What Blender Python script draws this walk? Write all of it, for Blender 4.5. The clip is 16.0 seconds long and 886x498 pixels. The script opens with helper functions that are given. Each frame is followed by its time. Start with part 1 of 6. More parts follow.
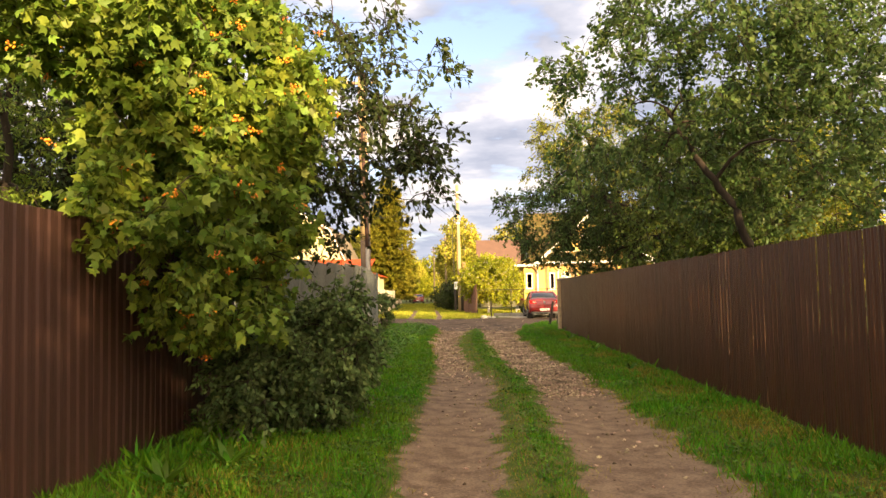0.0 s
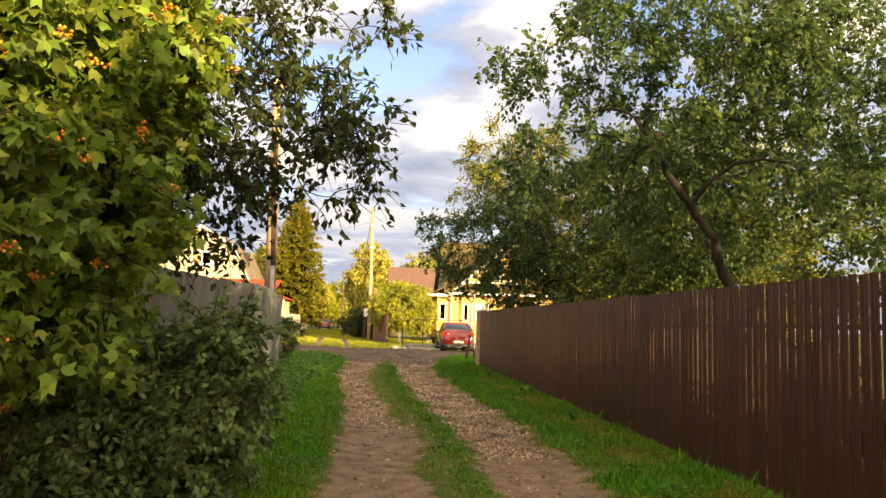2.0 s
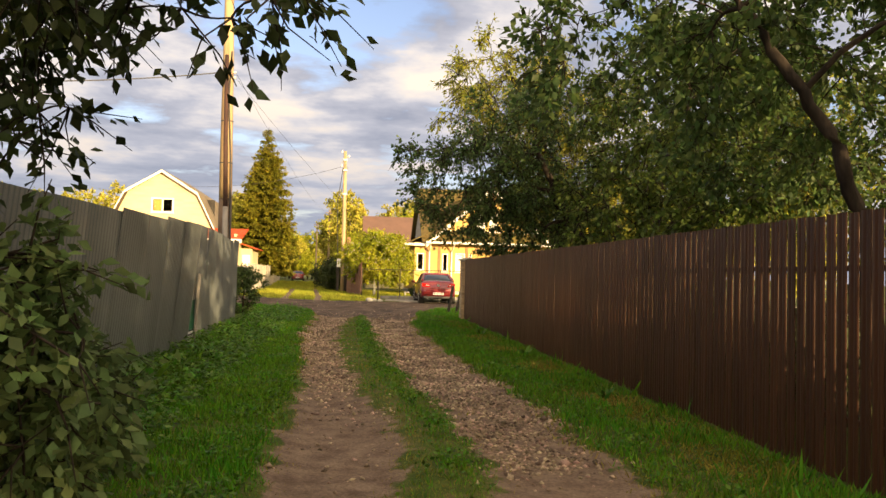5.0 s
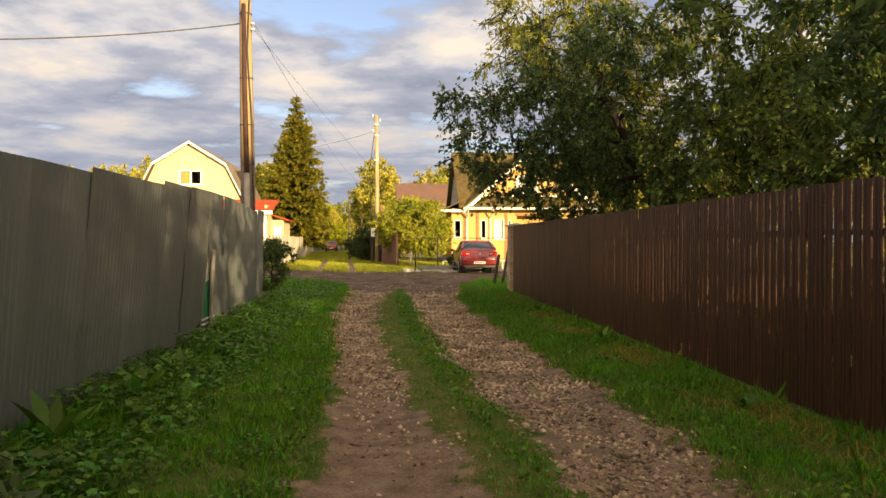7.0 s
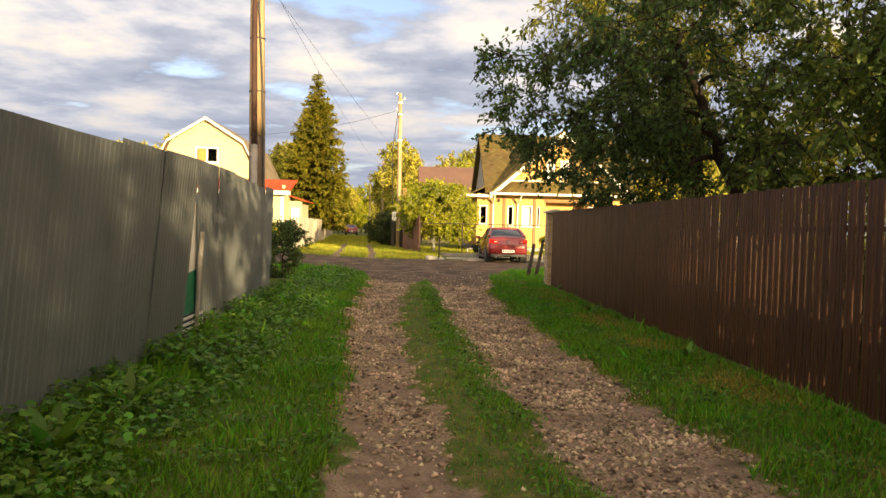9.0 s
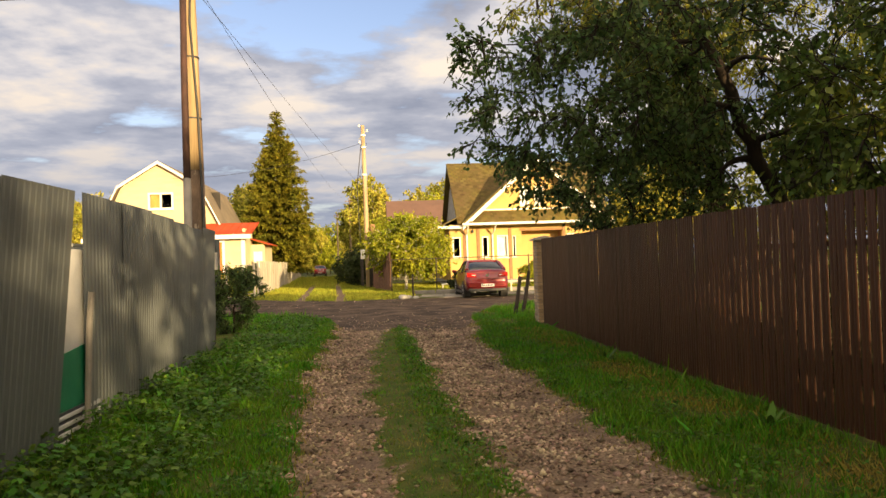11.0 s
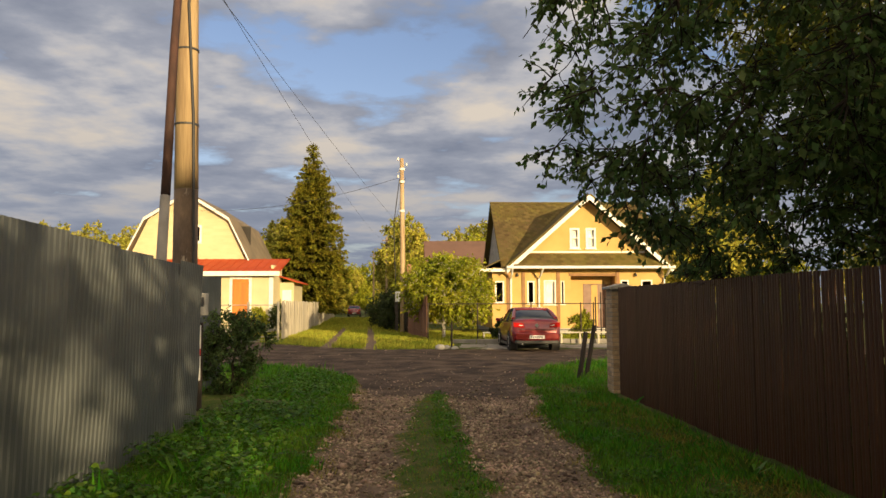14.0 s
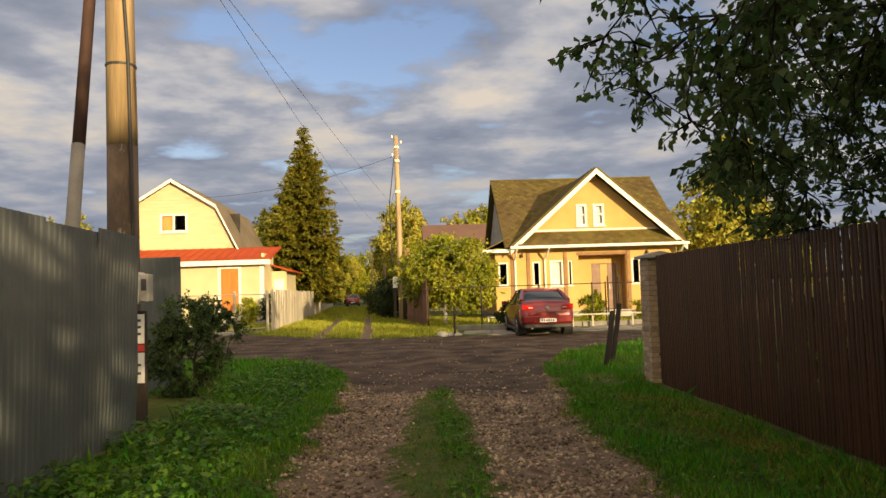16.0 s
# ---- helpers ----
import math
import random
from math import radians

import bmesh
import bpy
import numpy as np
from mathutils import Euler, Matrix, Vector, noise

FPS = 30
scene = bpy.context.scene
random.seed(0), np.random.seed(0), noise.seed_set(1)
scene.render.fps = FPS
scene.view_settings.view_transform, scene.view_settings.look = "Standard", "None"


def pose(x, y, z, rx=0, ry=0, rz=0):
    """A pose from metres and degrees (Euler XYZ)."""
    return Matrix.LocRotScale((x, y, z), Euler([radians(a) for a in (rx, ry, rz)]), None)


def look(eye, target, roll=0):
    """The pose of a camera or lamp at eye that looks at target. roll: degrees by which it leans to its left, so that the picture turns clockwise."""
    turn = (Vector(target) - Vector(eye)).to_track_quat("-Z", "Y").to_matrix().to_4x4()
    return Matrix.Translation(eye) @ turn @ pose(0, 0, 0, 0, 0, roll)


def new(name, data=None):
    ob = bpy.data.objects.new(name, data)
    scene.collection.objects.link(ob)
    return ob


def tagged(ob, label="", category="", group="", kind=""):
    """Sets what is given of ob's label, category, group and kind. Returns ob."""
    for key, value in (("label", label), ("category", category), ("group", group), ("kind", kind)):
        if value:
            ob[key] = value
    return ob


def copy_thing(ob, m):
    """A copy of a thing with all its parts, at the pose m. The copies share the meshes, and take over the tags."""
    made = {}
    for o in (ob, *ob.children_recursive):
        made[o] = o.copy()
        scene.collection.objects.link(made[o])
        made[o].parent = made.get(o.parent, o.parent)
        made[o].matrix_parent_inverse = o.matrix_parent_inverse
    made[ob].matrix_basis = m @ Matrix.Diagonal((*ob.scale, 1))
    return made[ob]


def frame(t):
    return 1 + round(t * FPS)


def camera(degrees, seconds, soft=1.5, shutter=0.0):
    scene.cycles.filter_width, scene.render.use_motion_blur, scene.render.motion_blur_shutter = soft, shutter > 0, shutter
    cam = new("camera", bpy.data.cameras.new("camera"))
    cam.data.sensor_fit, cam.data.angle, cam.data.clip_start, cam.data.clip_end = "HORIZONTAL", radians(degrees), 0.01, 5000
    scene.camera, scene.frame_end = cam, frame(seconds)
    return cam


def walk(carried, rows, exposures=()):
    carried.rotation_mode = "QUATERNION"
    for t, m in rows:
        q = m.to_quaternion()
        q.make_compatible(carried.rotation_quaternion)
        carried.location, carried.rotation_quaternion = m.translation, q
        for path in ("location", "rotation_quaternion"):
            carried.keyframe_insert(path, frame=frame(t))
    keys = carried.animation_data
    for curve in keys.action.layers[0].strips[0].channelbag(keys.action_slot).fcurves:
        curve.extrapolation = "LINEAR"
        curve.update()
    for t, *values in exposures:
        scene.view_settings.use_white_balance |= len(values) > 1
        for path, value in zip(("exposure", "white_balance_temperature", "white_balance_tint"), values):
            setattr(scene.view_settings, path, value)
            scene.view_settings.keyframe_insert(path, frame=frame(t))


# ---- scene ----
cam = camera(62.7, 16.0)
PATH = [
    (0, (-0.084, 0.139, 1.406), (-0.152, 2.134, 1.53), -1.1),
    (0.5, (-0.112, 0.671, 1.405), (-0.066, 2.665, 1.558), 0.2),
    (1, (-0.187, 1.135, 1.421), (-0.032, 3.12, 1.605), 0.8),
    (1.5, (-0.234, 1.6, 1.44), (-0.117, 3.584, 1.662), 1.0),
    (2, (-0.295, 2.133, 1.445), (-0.118, 4.115, 1.647), 1.6),
    (2.5, (-0.256, 2.661, 1.424), (-0.093, 4.646, 1.6), 1.7),
    (3, (-0.252, 3.169, 1.447), (-0.117, 5.16, 1.59), 1.6),
    (3.5, (-0.23, 3.647, 1.452), (-0.06, 5.637, 1.548), 0.9),
    (4, (-0.156, 4.107, 1.407), (-0.015, 6.101, 1.481), 0.1),
    (4.2, (-0.148, 4.295, 1.38), (0.027, 6.286, 1.453), 0.6),
    (6.3, (-0.265, 6.351, 1.423), (0.006, 8.332, 1.474), 1.7),
    (6.5, (-0.283, 6.571, 1.431), (-0.06, 8.559, 1.456), 1.7),
    (7, (-0.266, 7.2, 1.424), (-0.106, 9.193, 1.404), 0.0),
    (7.5, (-0.217, 7.741, 1.422), (-0.122, 9.739, 1.452), 0.3),
    (8, (-0.303, 8.202, 1.374), (-0.342, 10.201, 1.359), 0.9),
    (8.5, (-0.36, 8.735, 1.381), (-0.355, 10.734, 1.295), 1.1),
    (9, (-0.366, 9.376, 1.432), (-0.259, 11.372, 1.372), 1.4),
    (9.2, (-0.426, 9.639, 1.445), (-0.28, 11.634, 1.42), 1.7),
    (11.3, (-0.313, 11.996, 1.463), (-0.13, 13.987, 1.497), -2.2),
    (11.5, (-0.338, 12.182, 1.447), (-0.169, 14.175, 1.47), -1.9),
    (12, (-0.381, 12.668, 1.474), (-0.197, 14.659, 1.484), -1.5),
    (12.5, (-0.318, 13.18, 1.538), (-0.168, 15.173, 1.606), -1.4),
    (13, (-0.292, 13.896, 1.566), (-0.126, 15.886, 1.672), -1.2),
    (13.5, (-0.249, 14.395, 1.568), (-0.111, 16.385, 1.714), -0.1),
    (14, (-0.277, 14.908, 1.6), (-0.19, 16.9, 1.752), -0.2),
    (14.5, (-0.255, 15.276, 1.538), (-0.215, 17.267, 1.716), -1.3),
    (15, (-0.225, 15.899, 1.505), (-0.246, 17.894, 1.654), -2.5),
    (15.5, (-0.255, 16.437, 1.496), (-0.188, 18.434, 1.581), -2.8),
    (16, (-0.217, 17.12, 1.448), (-0.127, 19.115, 1.567), -1.8),
]
walk(cam, [(t, look(eye, target, roll)) for t, eye, target, roll in PATH],
     exposures=[(0.0, 1.74, 6900, 13), (2.0, 1.58, 6850, 12), (3.0, 1.62, 6850, 12), (4.0, 1.50, 6850, 12), (6.5, 0.97, 6950, 14), (7.0, 1.05, 6800, 12), (7.5, 1.06, 6700, 12), (8.0, 1.03, 6700, 11), (9.0, 1.28, 6700, 11), (11.5, 0.98, 6750, 12),
                (12.5, 0.86, 6600, 12), (13.5, 0.58, 6500, 10), (14.5, 0.41, 6450, 10), (15.0, 0.33, 6450, 10), (15.5, 0.45, 6500, 10), (16.0, 0.55, 6500, 10)])

# ---- sky, sun, exposure ----
SUN_AZ, SUN_EL = 152.0, 10.0
to_sun = Vector((math.sin(radians(SUN_AZ)) * math.cos(radians(SUN_EL)), math.cos(radians(SUN_AZ)) * math.cos(radians(SUN_EL)), math.sin(radians(SUN_EL))))
sun = new("sun", bpy.data.lights.new("sun", "SUN"))
sun.data.energy, sun.data.angle, sun.data.color = 5.0, radians(0.6), (1.0, 0.74, 0.38)
sun.matrix_world = look(to_sun * 60, (0, 0, 0))


def build_world():
    w = bpy.data.worlds.new("evening_sky")
    scene.world = w
    w.use_nodes = True
    nt = w.node_tree
    nt.nodes.clear()
    N, L = nt.nodes.new, nt.links.new
    out, bg = N("ShaderNodeOutputWorld"), N("ShaderNodeBackground")
    sky = N("ShaderNodeTexSky")
    sky.sky_type, sky.sun_disc = "NISHITA", False
    sky.sun_elevation, sky.sun_rotation = radians(SUN_EL), radians(SUN_AZ)
    tc, sep = N("ShaderNodeTexCoord"), N("ShaderNodeSeparateXYZ")
    L(tc.outputs["Generated"], sep.inputs[0])

    def m(op, a, b=None, c=None):
        n = N("ShaderNodeMath")
        n.operation = op
        for i, v in enumerate((a, b, c)):
            if v is None:
                continue
            if isinstance(v, (int, float)):
                n.inputs[i].default_value = v
            else:
                L(v, n.inputs[i])
        return n.outputs[0]

    def cloud(scale, detail, seed, flat):
        z = m("MAXIMUM", m("ADD", sep.outputs[2], 0.10), 0.03)
        comb = N("ShaderNodeCombineXYZ")
        L(m("MULTIPLY", m("DIVIDE", sep.outputs[0], z), 0.75), comb.inputs[0])
        L(m("MULTIPLY", m("DIVIDE", sep.outputs[1], z), flat), comb.inputs[1])
        comb.inputs[2].default_value = seed
        n = N("ShaderNodeTexNoise")
        n.inputs["Scale"].default_value, n.inputs["Detail"].default_value, n.inputs["Roughness"].default_value = scale, detail, 0.55
        L(comb.outputs[0], n.inputs["Vector"])
        return n.outputs["Fac"]

    def ramp(fac, stops):
        r = N("ShaderNodeValToRGB")
        while len(r.color_ramp.elements) < len(stops):
            r.color_ramp.elements.new(0.5)
        for e, (p, c) in zip(r.color_ramp.elements, stops):
            e.position, e.color = p, (*c, 1)
        L(fac, r.inputs[0])
        return r.outputs[0]

    def mix(fac, a, b):
        n = N("ShaderNodeMix")
        n.data_type = "RGBA"
        L(fac, n.inputs[0])
        L(a, n.inputs[6])
        L(b, n.inputs[7])
        return n.outputs[2]

    scaled = N("ShaderNodeMix")
    scaled.data_type, scaled.blend_type = "RGBA", "MULTIPLY"
    scaled.inputs[0].default_value = 1
    L(sky.outputs[0], scaled.inputs[6])
    scaled.inputs[7].default_value = (SKY_BLUE * 0.9, SKY_BLUE * 0.9, SKY_BLUE * 1.15, 1)
    big, fine = cloud(0.75, 9, 3.1, 0.9), cloud(2.1, 10, 7.7, 0.75)
    cover = m("ADD", m("MULTIPLY", big, 0.62), m("MULTIPLY", fine, 0.38))
    tone = ramp(fine, [(0.38, (0.24, 0.285, 0.40)), (0.49, (0.38, 0.425, 0.54)), (0.55, (0.55, 0.575, 0.65)), (0.64, (0.78, 0.73, 0.67))])
    mask = ramp(cover, [(0.425, (0, 0, 0)), (0.465, (1, 1, 1))])
    sky_col = mix(mask, scaled.outputs[2], tone)
    # slate haze low over the horizon
    low = ramp(sep.outputs[2], [(0.02, (1, 1, 1)), (0.25, (0, 0, 0))])
    haze = N("ShaderNodeRGB")
    haze.outputs[0].default_value = (0.26, 0.32, 0.45, 1)
    half = m("MULTIPLY", low, 0.85)
    final = mix(half, sky_col, haze.outputs[0])
    # clouds nearer the low sun are lit brighter and warmer
    dot = N("ShaderNodeVectorMath")
    dot.operation = "DOT_PRODUCT"
    L(tc.outputs["Generated"], dot.inputs[0])
    dot.inputs[1].default_value = to_sun
    glow = ramp(m("MULTIPLY_ADD", dot.outputs["Value"], 0.5, 0.5), [(0.30, (1.07, 1, 0.91)), (0.70, (2.1, 1.8, 1.3)), (1.0, (3.9, 2.95, 1.7))])
    zenith = ramp(sep.outputs[2], [(0.45, (1, 1, 1)), (0.85, (1.35, 1.25, 1.1))])
    lit = N("ShaderNodeMix")
    lit.data_type, lit.blend_type = "RGBA", "MULTIPLY"
    lit.inputs[0].default_value = 1
    L(final, lit.inputs[6])
    L(glow, lit.inputs[7])
    lit2 = N("ShaderNodeMix")
    lit2.data_type, lit2.blend_type = "RGBA", "MULTIPLY"
    lit2.inputs[0].default_value = 1
    L(lit.outputs[2], lit2.inputs[6])
    L(zenith, lit2.inputs[7])
    L(lit2.outputs[2], bg.inputs[0])
    bg.inputs[1].default_value = SKY
    L(bg.outputs[0], out.inputs[0])


SKY, SKY_BLUE = 0.61, 0.19
build_world()


# ---- materials ----
def material(name, c1, c2=None, scale=4.0, rough=0.8, bump=0.15, fine=60.0, metal=0.0, vary=0.0, island=0.0, stretch=(1, 1, 1), thin=0.0, coat=0.0, c3=None, spec=0.5):
    """Surface with two scales of mottling, relief, and piece-to-piece variation."""
    mt = bpy.data.materials.new(name)
    mt.use_nodes = True
    nt = mt.node_tree
    N, L = nt.nodes.new, nt.links.new
    p = nt.nodes["Principled BSDF"]
    c2 = c2 or tuple(v * 0.75 for v in c1)
    tc, mp = N("ShaderNodeTexCoord"), N("ShaderNodeMapping")
    mp.inputs["Scale"].default_value = stretch
    L(tc.outputs["Object"], mp.inputs["Vector"])
    info = N("ShaderNodeObjectInfo")
    mul = N("ShaderNodeMath")
    mul.operation = "MULTIPLY"
    mul.inputs[1].default_value = 37.0
    L(info.outputs["Random"], mul.inputs[0])
    off = N("ShaderNodeVectorMath")
    L(mp.outputs[0], off.inputs[0])
    L(mul.outputs[0], off.inputs[1])
    n1, n2 = N("ShaderNodeTexNoise"), N("ShaderNodeTexNoise")
    n1.inputs["Scale"].default_value, n1.inputs["Detail"].default_value = scale, 6
    n2.inputs["Scale"].default_value, n2.inputs["Detail"].default_value = fine, 4
    L(off.outputs[0], n1.inputs["Vector"])
    L(off.outputs[0], n2.inputs["Vector"])
    r = N("ShaderNodeValToRGB")
    r.color_ramp.elements[0].position, r.color_ramp.elements[1].position = 0.36, 0.64
    r.color_ramp.elements[0].color, r.color_ramp.elements[1].color = (*c1, 1), (*c2, 1)
    if c3:
        e = r.color_ramp.elements.new(0.72)
        e.color = (*c3, 1)
    add = N("ShaderNodeMath")
    add.operation = "MULTIPLY_ADD"
    L(n2.outputs[0], add.inputs[0])
    add.inputs[1].default_value = 0.3
    sub = N("ShaderNodeMath")
    sub.operation = "MULTIPLY_ADD"
    L(n1.outputs[0], sub.inputs[0])
    sub.inputs[1].default_value, sub.inputs[2].default_value = 1.0, -0.15
    L(sub.outputs[0], add.inputs[2])
    L(add.outputs[0], r.inputs[0])
    col = r.outputs[0]
    if vary or island:
        hsv = N("ShaderNodeHueSaturation")
        mr = N("ShaderNodeMapRange")
        a = vary or island
        mr.inputs[3].default_value, mr.inputs[4].default_value = 1 - a, 1 + a
        if vary:
            L(info.outputs["Random"], mr.inputs[0])
        else:
            g = N("ShaderNodeNewGeometry")
            L(g.outputs["Random Per Island"], mr.inputs[0])
            hue = N("ShaderNodeMapRange")
            hue.inputs[3].default_value, hue.inputs[4].default_value = 0.5 - island * 0.05, 0.5 + island * 0.05
            fr = N("ShaderNodeMath")
            fr.operation = "FRACT"
            m7 = N("ShaderNodeMath")
            m7.operation = "MULTIPLY"
            m7.inputs[1].default_value = 7.31
            L(g.outputs["Random Per Island"], m7.inputs[0])
            L(m7.outputs[0], fr.inputs[0])
            L(fr.outputs[0], hue.inputs[0])
            L(hue.outputs[0], hsv.inputs["Hue"])
        L(mr.outputs[0], hsv.inputs["Value"])
        L(col, hsv.inputs["Color"])
        col = hsv.outputs[0]
    L(col, p.inputs["Base Color"])
    rr = N("ShaderNodeMapRange")
    rr.inputs[3].default_value, rr.inputs[4].default_value = max(rough - 0.12, 0.02), min(rough + 0.12, 1)
    L(n1.outputs[0], rr.inputs[0])
    L(rr.outputs[0], p.inputs["Roughness"])
    p.inputs["Metallic"].default_value = metal
    p.inputs["Specular IOR Level"].default_value = spec
    p.inputs["Coat Weight"].default_value = coat
    p.inputs["Coat Roughness"].default_value = 0.05
    if bump:
        b = N("ShaderNodeBump")
        b.inputs["Strength"].default_value, b.inputs["Distance"].default_value = bump, 0.02
        L(n2.outputs[0], b.inputs["Height"])
        L(b.outputs[0], p.inputs["Normal"])
    if thin:
        tr, mx = N("ShaderNodeBsdfTranslucent"), N("ShaderNodeMixShader")
        L(col, tr.inputs[0])
        mx.inputs[0].default_value = thin
        L(p.outputs[0], mx.inputs[1])
        L(tr.outputs[0], mx.inputs[2])
        L(mx.outputs[0], nt.nodes["Material Output"].inputs[0])
    return mt


def glass(name, tint=(0.9, 0.95, 1.0)):
    mt = bpy.data.materials.new(name)
    mt.use_nodes = True
    p = mt.node_tree.nodes["Principled BSDF"]
    p.inputs["Base Color"].default_value = (*tint, 1)
    p.inputs["Roughness"].default_value = 0.03
    p.inputs["Transmission Weight"].default_value = 1.0
    p.inputs["IOR"].default_value = 1.1
    p.inputs["Specular IOR Level"].default_value = 1.0
    return mt


